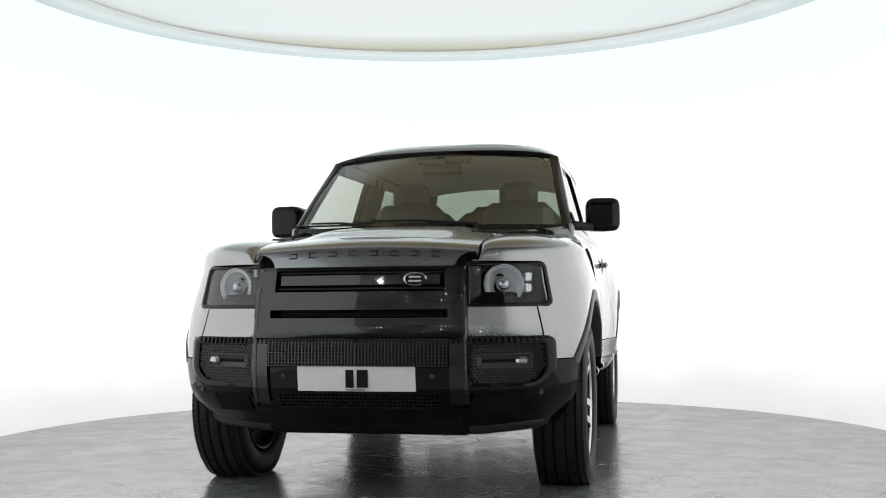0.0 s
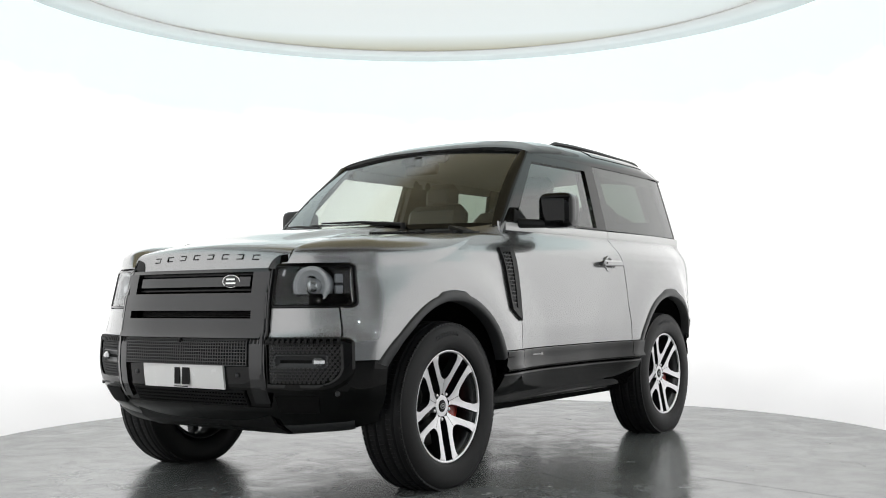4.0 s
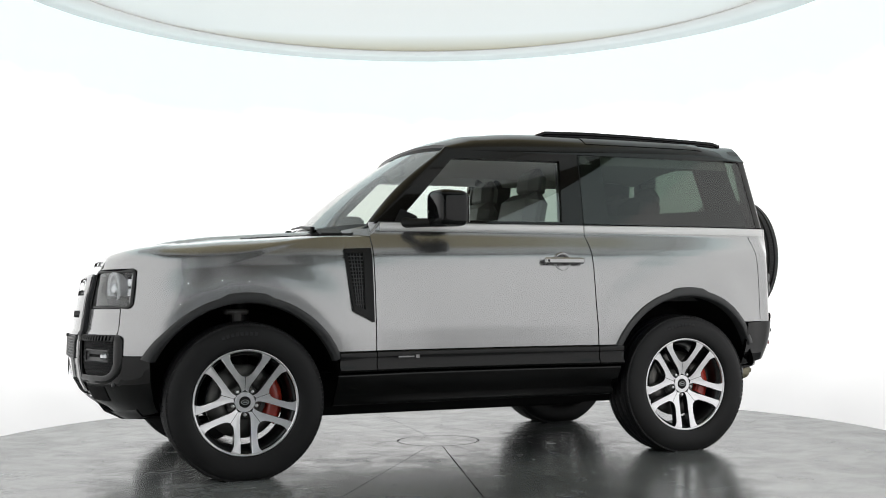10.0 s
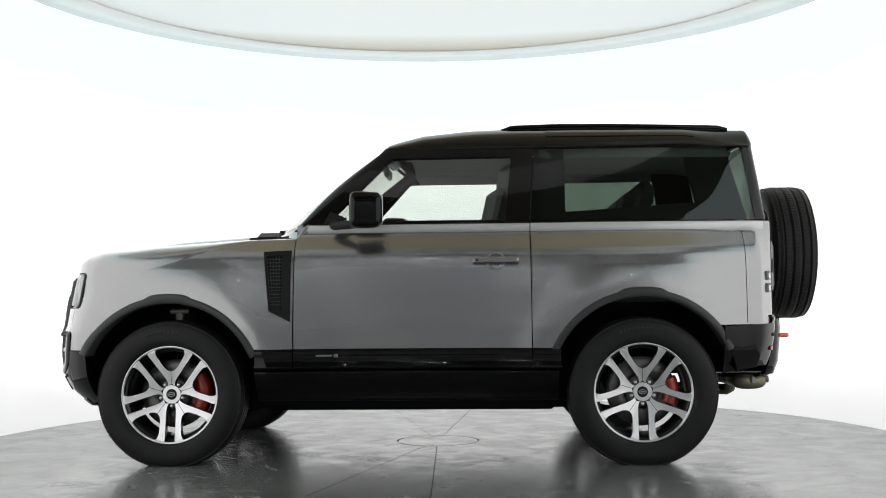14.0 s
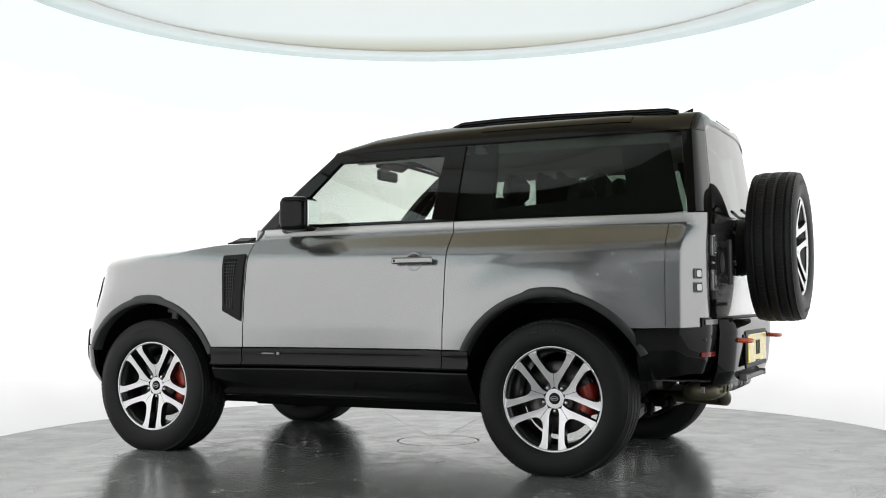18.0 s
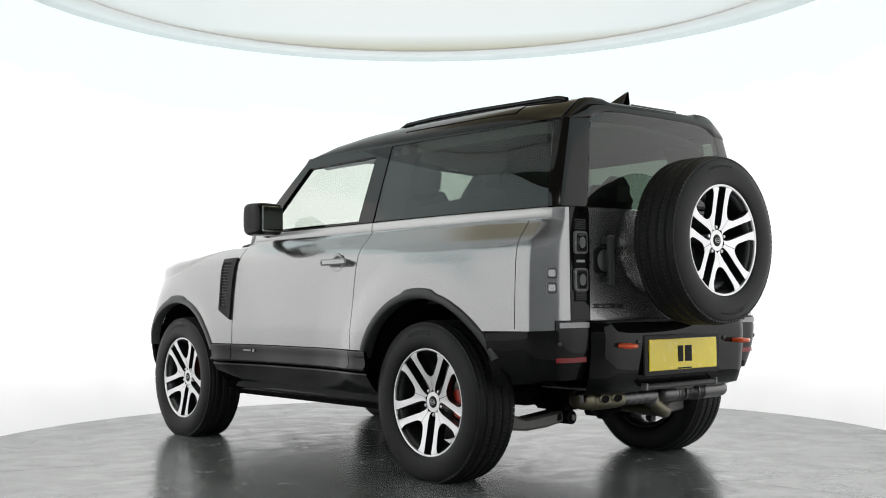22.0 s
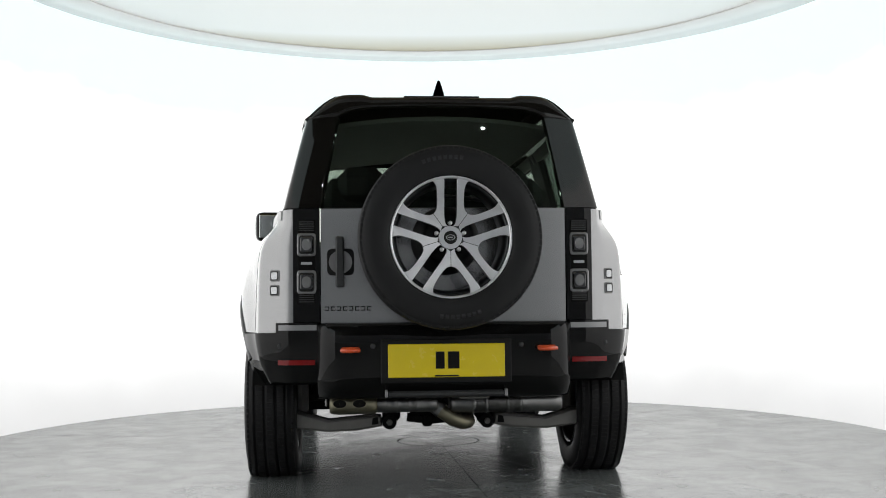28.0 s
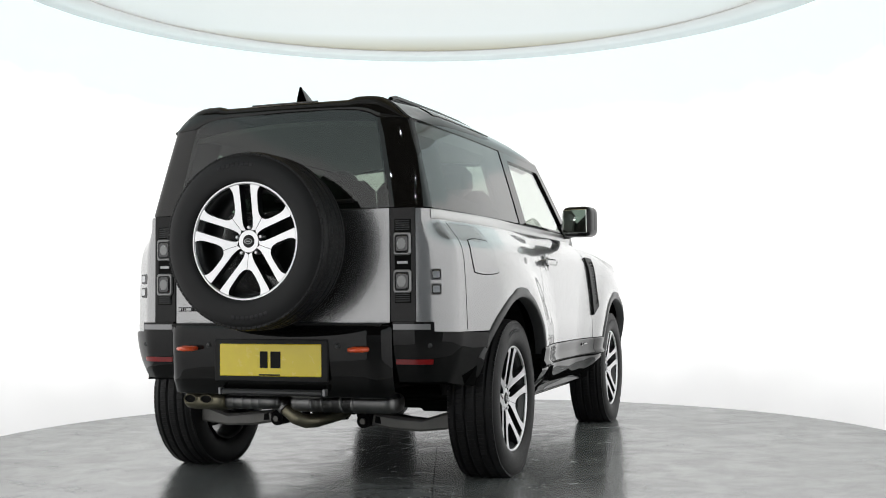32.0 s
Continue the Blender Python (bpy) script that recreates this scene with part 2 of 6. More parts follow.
# ------------------------------------------------------------ mesh building
class Shape:
    """Collects the corners and faces of one mesh."""

    def __init__(self):
        self.v, self.f, self.s, self.m = [], [], [], []

    def add(self, verts, faces, smooth=False, slot=0):
        k = len(self.v)
        self.v += [tuple(map(float, p)) for p in verts]
        self.f += [tuple(i + k for i in q) for q in faces]
        self.s += [smooth] * len(faces)
        self.m += [slot] * len(faces)
        return self

    def join(self, other, m=None):
        vs = other.v if m is None else [tuple(m @ Vector(p)) for p in other.v]
        k = len(self.v)
        self.v += vs
        self.f += [tuple(i + k for i in q) for q in other.f]
        self.s += other.s
        self.m += other.m
        return self

    def mirrored(self):
        o = Shape()
        o.v = [(x, -y, z) for x, y, z in self.v]
        o.f = [tuple(reversed(q)) for q in self.f]
        o.s, o.m = list(self.s), list(self.m)
        return o

    def box(self, c, size, r=0.006, m=None):
        """A box with chamfered edges, c its centre."""
        hx, hy, hz = [a / 2 for a in size]
        r = min(r, hx * 0.9, hy * 0.9, hz * 0.9)
        vs, ix = [], {}
        for sx in (-1, 1):
            for sy in (-1, 1):
                for sz in (-1, 1):
                    for ax in range(3):
                        p = [sx * (hx - r), sy * (hy - r), sz * (hz - r)]
                        p[ax] = (sx * hx, sy * hy, sz * hz)[ax]
                        ix[sx, sy, sz, ax] = len(vs)
                        vs.append(p)
        fs = []
        for ax in range(3):
            o = [a for a in range(3) if a != ax]
            for sg in (-1, 1):
                q = []
                for a, b in ((-1, -1), (1, -1), (1, 1), (-1, 1)):
                    k = [0, 0, 0]
                    k[ax], k[o[0]], k[o[1]] = sg, a, b
                    q.append(ix[k[0], k[1], k[2], ax])
                fs.append(q)
            for a in (-1, 1):
                for b in (-1, 1):
                    q = []
                    for e, ax2 in ((-1, o[0]), (1, o[0]), (1, o[1]), (-1, o[1])):
                        k = [0, 0, 0]
                        k[ax], k[o[0]], k[o[1]] = e, a, b
                        q.append(ix[k[0], k[1], k[2], ax2])
                    fs.append(q)
        for sx in (-1, 1):
            for sy in (-1, 1):
                for sz in (-1, 1):
                    fs.append([ix[sx, sy, sz, a] for a in range(3)])
        out = []
        for q in fs:
            a, b, d = [Vector(vs[i]) for i in q[:3]]
            n = (b - a).cross(d - a)
            mid = sum((Vector(vs[i]) for i in q), Vector()) / len(q)
            out.append(q if n.dot(mid) > 0 else q[::-1])
        cv = Vector(c)
        vs = [(m @ Vector(p) if m else Vector(p)) + cv for p in vs]
        return self.add(vs, out)

    def pebble(self, c, size, m=None, e=0.38, n=28):
        """A box with generously rounded edges, c its centre."""
        def pw(a):
            return math.copysign(abs(a) ** e, a)
        vs = [(size[0] / 2 * pw(math.cos(v)) * pw(math.cos(u)), size[1] / 2 * pw(math.cos(v)) * pw(math.sin(u)), size[2] / 2 * pw(math.sin(v)))
              for v in [math.pi * (j / (n // 2) - 0.5) for j in range(n // 2 + 1)] for u in [2 * math.pi * (i + 0.5) / n for i in range(n)]]
        fs = [(j * n + i, j * n + (i + 1) % n, (j + 1) * n + (i + 1) % n, (j + 1) * n + i) for j in range(n // 2) for i in range(n)]
        return self.add([(m @ Vector(p) if m else Vector(p)) + Vector(c) for p in vs], fs, True)

    def lathe(self, prof, n=48, axis="y", c=(0, 0, 0), smooth=True, closed=False, arc=None):
        """Turns a profile of (radius, along) round an axis."""
        vs = []
        a0, a1 = arc or (0, 2 * math.pi)
        cols = n if arc is None else n + 1
        for i in range(cols):
            a = a0 + (a1 - a0) * i / n
            for r, h in prof:
                p = {"y": (r * math.cos(a), h, r * math.sin(a)), "z": (r * math.cos(a), r * math.sin(a), h), "x": (h, r * math.cos(a), r * math.sin(a))}[axis]
                vs.append([p[k] + c[k] for k in range(3)])
        k = len(prof)
        fs = []
        for i in range(n):
            j = (i + 1) % cols
            for q in range(k if closed else k - 1):
                w = (q + 1) % k
                f = (i * k + q, i * k + w, j * k + w, j * k + q)
                fs.append(f if axis == "y" else f[::-1])
        return self.add(vs, fs, smooth)

    def disc(self, r, h, axis="y", c=(0, 0, 0), n=32, flip=False):
        return self.lathe([(0.0001, h), (r, h)] if not flip else [(r, h), (0.0001, h)], n, axis, c, False)

    def tube(self, pts, r, n=10, caps=True):
        """A round bar along a line of points; r one radius or one a point."""
        pts = [Vector(p) for p in pts]
        rs = r if isinstance(r, (list, tuple)) else [r] * len(pts)
        vs, up = [], Vector((0, 0, 1))
        for i, p in enumerate(pts):
            d = (pts[min(i + 1, len(pts) - 1)] - pts[max(i - 1, 0)]).normalized()
            if abs(d.dot(up)) > 0.95:
                a = d.cross(Vector((1, 0, 0))).normalized()
            else:
                a = d.cross(up).normalized()
            b = d.cross(a)
            for k in range(n):
                w = 2 * math.pi * k / n
                vs.append(p + (a * math.cos(w) + b * math.sin(w)) * rs[i])
        fs = [(i * n + k, i * n + (k + 1) % n, (i + 1) * n + (k + 1) % n, (i + 1) * n + k) for i in range(len(pts) - 1) for k in range(n)]
        self.add(vs, fs, True)
        if caps:
            self.add(vs[:n], [tuple(range(n))[::-1]])
            self.add(vs[-n:], [tuple(range(n))])
        return self

    def prism(self, outline, y0, y1, axis="y", chamfer=0.0):
        """A flat outline of (a, b), anticlockwise, pushed from y0 to y1 along the axis; the y1 face may be chamfered."""
        n = len(outline)

        def put(a, b, h):
            return {"y": (a, h, b), "x": (h, a, b), "z": (a, b, h)}[axis]

        rings = [[put(a, b, y0) for a, b in outline]]
        if chamfer:
            cx, cy = sum(p[0] for p in outline) / n, sum(p[1] for p in outline) / n
            sg = 1 if y1 > y0 else -1
            rings.append([put(a, b, y1 - sg * chamfer) for a, b in outline])
            ins = []
            for i in range(n):
                p, q, w = Vector(outline[i - 1]), Vector(outline[i]), Vector(outline[(i + 1) % n])
                d1, d2 = (q - p).normalized(), (w - q).normalized()
                nn = Vector((-(d1.y + d2.y), d1.x + d2.x))
                nn = nn / max(nn.length, 1e-6)
                ins.append((q.x + nn.x * chamfer, q.y + nn.y * chamfer))
            rings.append([put(a, b, y1) for a, b in ins])
        else:
            rings.append([put(a, b, y1) for a, b in outline])
        flip = (axis == "y") != (y1 < y0)
        for r in range(len(rings) - 1):
            vs = rings[r] + rings[r + 1]
            fs = [(i, (i + 1) % n, n + (i + 1) % n, n + i) for i in range(n)]
            self.add(vs, [f[::-1] for f in fs] if flip else fs)
        top, bot = tuple(range(n)), tuple(range(n))[::-1]
        self.add(rings[-1], [top[::-1] if flip else top])
        self.add(rings[0], [bot[::-1] if flip else bot])
        return self

    def sheet(self, P, thick=0.015, centre=(0, 0, 0.8), rim=True):
        """A curved panel with thickness from a grid of points [row][column]; it faces away from centre."""
        P = np.asarray(P, float)
        du = np.gradient(P, axis=1)
        dv = np.gradient(P, axis=0)
        N = np.cross(du, dv)
        N /= np.maximum(np.linalg.norm(N, axis=2, keepdims=True), 1e-9)
        sg = 1 if ((P - np.array(centre)) * N).sum() > 0 else -1
        N *= sg
        a, b = P.shape[:2]
        idx = np.arange(a * b).reshape(a, b)
        fs = [(idx[i, j], idx[i, j + 1], idx[i + 1, j + 1], idx[i + 1, j]) for i in range(a - 1) for j in range(b - 1)]
        if sg < 0:
            fs = [f[::-1] for f in fs]
        self.add(P.reshape(-1, 3), fs, True)
        if thick:
            Q = P - N * thick
            self.add(Q.reshape(-1, 3), [f[::-1] for f in fs], True, 1)
            if rim:
                ring = [(0, j) for j in range(b)] + [(i, b - 1) for i in range(1, a)] + [(a - 1, j) for j in range(b - 2, -1, -1)] + [(i, 0) for i in range(a - 2, 0, -1)]
                n = len(ring)
                vs = [P[k] for k in ring] + [Q[k] for k in ring]
                q = [(i, n + i, n + (i + 1) % n, (i + 1) % n) for i in range(n)]
                self.add(vs, q if sg > 0 else [f[::-1] for f in q], False, 1)
        return self

    def mesh(self, name, mat):
        me = bpy.data.meshes.new(name)
        me.from_pydata(self.v, [], self.f)
        me.polygons.foreach_set("use_smooth", self.s)
        me.materials.append(mat)
        if mat in (GLASS, SCREEN, PRIVACY, LENS):
            me.materials.append(CLEAR)
            me.polygons.foreach_set("material_index", self.m)
        me.update()
        return me


def part(name, shape, mat, parent, label="", at=(0, 0, 0)):
    """Links a shape as one mesh object under a thing or a part."""
    ob = new(name, shape.mesh(name, mat))
    ob.parent = parent
    ob.location = Vector(at) + (SHIFT if parent is not None and parent.name == "car" else Vector())
    if label:
        tagged(ob, label)
    return ob


def thing(name, shape, mat, label, category, kind="", group=""):
    return tagged(new(name, shape.mesh(name, mat)), label, category, group, kind)


# ------------------------------------------------------------ the booth: turntable, curved wall, ceiling disc, showroom
R_TABLE, R_WALL = 3.02, 3.08
TABLE_AT = (0.0, -0.12)
table = tagged(new("turntable"), "grey painted turntable floor of wedge plates", "turntable")
MOVING.append(table)
# angles of the joints between the floor plates; some stand open
JOINTS = [57, 75.5, 92, 110, 127.5, 144.5, 161.5, 182, 199, 216, 232, 248, 265, 283, 297, 310, 327, 344, 361, 380, 398]
OPEN = (57, 75.5, 182, 265, 310)


def wedge(a0, a1, r0, r1, n, z=0.0, gap=0.002):
    s = Shape()
    top = []
    for r in (r0, r0 + (r1 - r0) * 0.33, r0 + (r1 - r0) * 0.66, r1):
        g = gap / max(r, 0.05)
        top.append([(r * math.cos(a0 + g + (a1 - a0 - 2 * g) * i / n), r * math.sin(a0 + g + (a1 - a0 - 2 * g) * i / n), z) for i in range(n + 1)])
    return s.sheet(top, 0.05, (0, 0, -5))


part("drive_base", Shape().lathe([(0.001, -0.02), (R_TABLE - 0.02, -0.02), (R_TABLE - 0.02, -0.09)], 96, "z"), DARK, table)
part("hub_plate", Shape().lathe([(0.001, 0.0), (0.252, 0.0), (0.258, -0.004), (0.258, -0.03)], 64, "z", smooth=False), FLOOR, table)
for i, (a, b) in enumerate(zip(JOINTS, JOINTS[1:] + [JOINTS[0] + 360])):
    part("floor_plate", wedge(radians(a), radians(b), 0.264, R_TABLE, 10, gap=0.0030 if a in OPEN else 0.0005), FLOOR, table)
    w, r0 = (0.0030, 1.35) if a in OPEN else (0.0004, 0.27)
    c, q = math.cos(radians(a)), math.sin(radians(a))
    fill = Shape()
    for r, r1, h in ((0.27, r0, 0.0004), (r0, R_TABLE, w)):
        if r1 > r:
            fill.add([(r * c + h * q, r * q - h * c, -0.0006), (r1 * c + h * q, r1 * q - h * c, -0.0006), (r1 * c - h * q, r1 * q + h * c, -0.0006), (r * c - h * q, r * q + h * c, -0.0006)], [(0, 1, 2, 3)])
    part("joint", fill, DARK, table, "dark joint between plates")

# curved wall with added glow: round behind the turntable, its arms run on toward the camera and leave an opening
half = [(R_WALL * math.sin(radians(d)), TABLE_AT[1] + R_WALL * math.cos(radians(d))) for d in range(0, 96, 5)]
arm = [(3.06, -1.1), (2.94, -2.3), (2.62, -3.5), (2.28, -4.2), (1.90, -4.9)]
outline = half + arm
outline = [(-x, y) for x, y in outline[:0:-1]] + outline
wall = Shape()
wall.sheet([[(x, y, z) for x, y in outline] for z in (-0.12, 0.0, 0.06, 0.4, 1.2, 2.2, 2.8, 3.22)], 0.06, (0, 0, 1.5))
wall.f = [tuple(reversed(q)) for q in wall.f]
thing("wall_booth", wall, FABRIC, "curved white fabric wall round the turntable, with added glow", "wall", "structure")

# the hanging ceiling disc with its white rim
disc = tagged(new("ceiling_disc"), "large round off-white panel with white rim hanging overhead", "ceiling panel")
DZ, DR, DC = 3.076, 3.04, (-0.03, -0.12, 0.0)
part("panel", Shape().lathe([(0.001, DZ + 0.008), (DR - 0.42, DZ + 0.008), (DR - 0.42, DZ + 0.10), (0.001, DZ + 0.10)], 120, "z", DC), FABRIC_GREY, disc)
part("rim", Shape().lathe([(DR - 0.42, DZ + 0.007), (DR - 0.417, DZ + 0.003), (DR - 0.412, DZ), (DR - 0.012, DZ), (DR, DZ + 0.012), (DR, DZ + 0.12), (DR - 0.42, DZ + 0.12)], 160, "z", DC, closed=True), RING_WHITE, disc)

# the showroom that surrounds the booth
X0, X1, Y0, Y1, H = -9.0, 9.0, -13.0, 5.0, 4.4
thing("floor", Shape().box((0, (Y0 + Y1) / 2, -0.16), (X1 - X0, Y1 - Y0, 0.12), 0.002), ROOMFLOOR, "light grey showroom floor outside the booth", "floor", "structure")
thing("floor_booth", Shape().lathe([(R_TABLE + 0.006, -0.03), (R_WALL + 0.05, -0.03), (R_WALL + 0.05, -0.09), (R_TABLE + 0.006, -0.09)], 120, "z", closed=True), WHITE_FLOOR, "white floor strip between turntable and wall", "floor", "structure")
thing("ceiling", Shape().box((0, (Y0 + Y1) / 2, H + 0.05), (X1 - X0, Y1 - Y0, 0.1), 0.002), ROOMCEIL, "plain dark showroom ceiling", "ceiling", "structure")
for nm, c, sz in (("wall_north", (0, Y1 + 0.05, H / 2 - 0.1), (X1 - X0, 0.1, H + 0.2)), ("wall_south", (0, Y0 - 0.05, H / 2 - 0.1), (X1 - X0, 0.1, H + 0.2)),
                  ("wall_west", (X0 - 0.05, (Y0 + Y1) / 2, H / 2 - 0.1), (0.1, Y1 - Y0, H + 0.2)), ("wall_east", (X1 + 0.05, (Y0 + Y1) / 2, H / 2 - 0.1), (0.1, Y1 - Y0, H + 0.2))):
    thing(nm, Shape().box(c, sz, 0.002), ROOMWALL, "plain white painted showroom wall", "wall", "structure")

# small round ceiling spots of the showroom, mirrored in the paint
for ix in range(6):
    for iy in range(5):
        lamp = tagged(new("ceiling_spot"), "small round white led spot on dark showroom ceiling", "ceiling lamp", "showroom ceiling spots")
        x, y = -6.6 + 2.6 * ix + 0.5 * (iy % 2), -12.4 + 1.4 * iy
        part("housing", Shape().lathe([(0.001, 0.05), (0.06, 0.05), (0.06, 0.0), (0.045, -0.006), (0.034, 0.0)], 24, "z"), RING_WHITE, lamp)
        part("diffuser", Shape().lathe([(0.034, 0.002), (0.031, -0.004), (0.001, -0.004)], 24, "z"), LED, lamp)
        lamp.location = (x, y, H - 0.05)

# ------------------------------------------------------------ the car's body surfaces (x forward, y to its left, z up)
car = tagged(new("car"), "silver two-door off-road car with black roof on turntable", "car")
MOVING.append(car)
XW, ZW = 1.2935, 0.405      # axle from the middle, wheel arch centre height
HUB_Z = 0.389               # loaded wheel centre height


def smooth01(a):
    a = np.clip(a, 0, 1)
    return a * a * (3 - 2 * a)


def spline(pts, n=16):
    """A smooth line through the points."""
    P = np.array(pts, float)
    P = np.vstack([2 * P[0] - P[1], P, 2 * P[-1] - P[-2]])
    out = []
    for i in range(1, len(P) - 2):
        for t in np.linspace(0, 1, n, endpoint=False):
            a, b, c, d = P[i - 1:i + 3]
            out.append(0.5 * (2 * b + (c - a) * t + (2 * a - 5 * b + 4 * c - d) * t * t + (3 * b - a - 3 * c + d) * t ** 3))
    out.append(P[-2])
    return np.array(out)


# outline of the body seen from above, from the nose's middle round the left side to the tail's middle
PLAN = spline([(2.035, 0), (2.03, 0.25), (2.01, 0.42), (1.975, 0.56), (1.91, 0.69), (1.82, 0.795), (1.69, 0.88), (1.48, 0.92), (1.0, 0.928), (0.6, 0.932), (0, 0.936), (-0.7, 0.936),
               (-1.2, 0.932), (-1.5, 0.922), (-1.75, 0.900), (-1.90, 0.875), (-1.938, 0.867), (-1.955, 0.855), (-2.010, 0.785), (-2.032, 0.755), (-2.040, 0.733), (-2.046, 0.69), (-2.052, 0.5), (-2.058, 0.25), (-2.06, 0)])
ALONG = np.concatenate([[0], np.cumsum(np.linalg.norm(np.diff(PLAN, axis=0), axis=1))])
_t = np.gradient(PLAN, axis=0)
_t /= np.linalg.norm(_t, axis=1, keepdims=True)
PNORM = np.stack([-_t[:, 1] * -1, _t[:, 0] * -1], 1)      # outward
if PNORM[len(PNORM) // 2, 1] < 0:
    PNORM = -PNORM
MID = int(np.argmax(PLAN[:, 1]))


def l_nose(y):
    return float(np.interp(y, PLAN[:MID, 1], ALONG[:MID]))


def l_side(x):
    return float(np.interp(-x, -PLAN[:, 0], ALONG))


def l_tail(y):
    return float(np.interp(-y, -PLAN[MID:, 1], ALONG[MID:]))


ZK = [0.30, 0.36, 0.45, 0.53, 0.6, 0.75, 0.95, 1.08, 1.14, 1.178, 1.20, 1.258, 1.266, 1.271, 1.325]
KY = [0.91, 0.93, 0.957, 0.976, 0.989, 1.001, 0.998, 0.991, 0.981, 0.963, 0.945, 0.892, 0.887, 0.885, 0.880]
ZF = [0.26, 0.32, 0.40, 0.5, 0.6, 0.72, 0.76, 0.9, 1.03, 1.08, 1.12]
FX = [-0.22, -0.11, 0.0, 0.055, 0.07, 0.065, 0.04, 0.02, -0.005, -0.03, -0.075]


def flare(x, z):
    r = np.minimum(np.hypot(x - XW, z - ZW), np.hypot(x + XW, z - ZW))
    return (0.032 * smooth01((0.785 - r) / 0.225) + 0.036 * smooth01((1.08 - r) / 0.45)) * smooth01((z - 0.30) / 0.2) * smooth01((x + 1.98) / 0.45)


def skin(L, z, off=0.0):
    """The lower body's surface at a length along the outline and a height."""
    L, z = np.broadcast_arrays(np.asarray(L, float), np.asarray(z, float))
    x, y = np.interp(L, ALONG, PLAN[:, 0]), np.interp(L, ALONG, PLAN[:, 1])
    nx, ny = np.interp(L, ALONG, PNORM[:, 0]), np.interp(L, ALONG, PNORM[:, 1])
    k = np.interp(z, ZK, KY)
    rear = smooth01((-x - 1.5) / 0.35)
    side = np.clip(ny, 0, 1) ** 2 * (1 - rear) + rear * np.clip((y - 0.70) / 0.188, 0, 1)
    bow = flare(x, z) * np.clip(ny * 1.5, 0, 1) + 0.030 * smooth01((1.05 - z) / 0.4) * smooth01((x - 1.2) / 0.6) * np.clip(ny * 1.3, 0, 1)
    y = y * (1 + (k - 1) * side) + bow
    fx = np.interp(z, ZF, FX) * np.clip(nx, 0, 1) ** 1.5
    return np.stack([x + fx + nx * off, y + ny * off, z], -1)


def patch(L0, L1, z0, z1, nl=12, nz=8, off=0.0, thick=0.012):
    """A panel on the body's skin; z0 and z1 may be functions of the length."""
    Ls = np.linspace(L0, L1, nl + 1)
    rows = []
    for k in range(nz + 1):
        f = k / nz
        za = np.array([z0(l) if callable(z0) else z0 for l in Ls])
        zb = np.array([z1(l) if callable(z1) else z1 for l in Ls])
        rows.append(skin(Ls, za + (zb - za) * f, off))
    return Shape().sheet(rows, thick)


def both(name, shape, mat, parent=None, label=""):
    a = part(name, shape, mat, parent or car, label)
    b = part(name, shape.mirrored(), mat, parent or car, label)
    return a, b


HX = [0.60, 0.72, 1.0, 1.4, 1.7, 1.82, 1.88, 1.92, 1.943, 1.957, 1.972, 1.986, 2.000]
HZ = [1.292, 1.285, 1.275, 1.248, 1.210, 1.192, 1.180, 1.170, 1.160, 1.146, 1.114, 1.077, 1.038]


def hood(x, y):
    y = np.abs(y)
    z = np.interp(x, HX, HZ) - 0.026 * (y / 0.53) ** 2
    return z + 0.022 * smooth01((0.40 - y) / 0.10) * smooth01((1.82 - x) / 0.25)


def draw_back(x, y):
    """How far the bonnet's front edge is swept back toward its corners."""
    return 0.026 * (np.abs(y) / 0.52) ** 2 * smooth01((x - 1.6) / 0.4)


def deck(x, y):
    """Height of bonnet and wing tops at a place."""
    return hood(x + draw_back(x, y), y)


def arch_cut(r):
    def f(l, low):
        x = float(np.interp(l, ALONG, PLAN[:, 0]))
        for c in (XW, -XW):
            d = abs(x - c)
            if d < r:
                return max(low, ZW + math.sqrt(r * r - d * d))
        return low
    return f


CUT = arch_cut(0.522)
Y_IN = 0.53


def fender():
    """Front wing: side, arch and the roll over to the bonnet's gap."""
    xs = np.concatenate([np.linspace(0.612, 0.80, 5), np.linspace(0.81, 1.79, 62), ])
    Ls = [l_side(x) for x in xs] + list(np.linspace(l_side(1.80), l_nose(0.775), 5))
    cols = []
    for l in Ls:
        x = float(np.interp(l, ALONG, PLAN[:, 0]))
        zb = CUT(l, 0.635)
        near = float(smooth01((1.55 - x) / 0.75))
        side = [skin(l, z) for z in np.linspace(zb, 1.07 + 0.165 * near, 34)]
        A = side[-1]
        bulge = 0.62 + 0.38 * near
        n = np.array([np.interp(l, ALONG, PNORM[:, 0]), np.interp(l, ALONG, PNORM[:, 1])])
        reach = min((A[1] - Y_IN) / max(n[1], 0.2), 0.42)
        B = A[:2] - n * reach
        B[1] = max(B[1], Y_IN)
        zt = deck(B[0], B[1])
        over = []
        for a in np.linspace(0, math.pi / 2, 12)[1:]:
            c, s = max(math.cos(a), 0.0) ** bulge, math.sin(a) ** bulge
            over.append(np.array([B[0] + (A[0] - B[0]) * c, B[1] + (A[1] - B[1]) * c, A[2] + (zt - A[2]) * s]))
        cols.append(side + over)
    return Shape().sheet(np.array(cols).transpose(1, 0, 2), 0.012)


both("front_wing", fender(), SILVER)


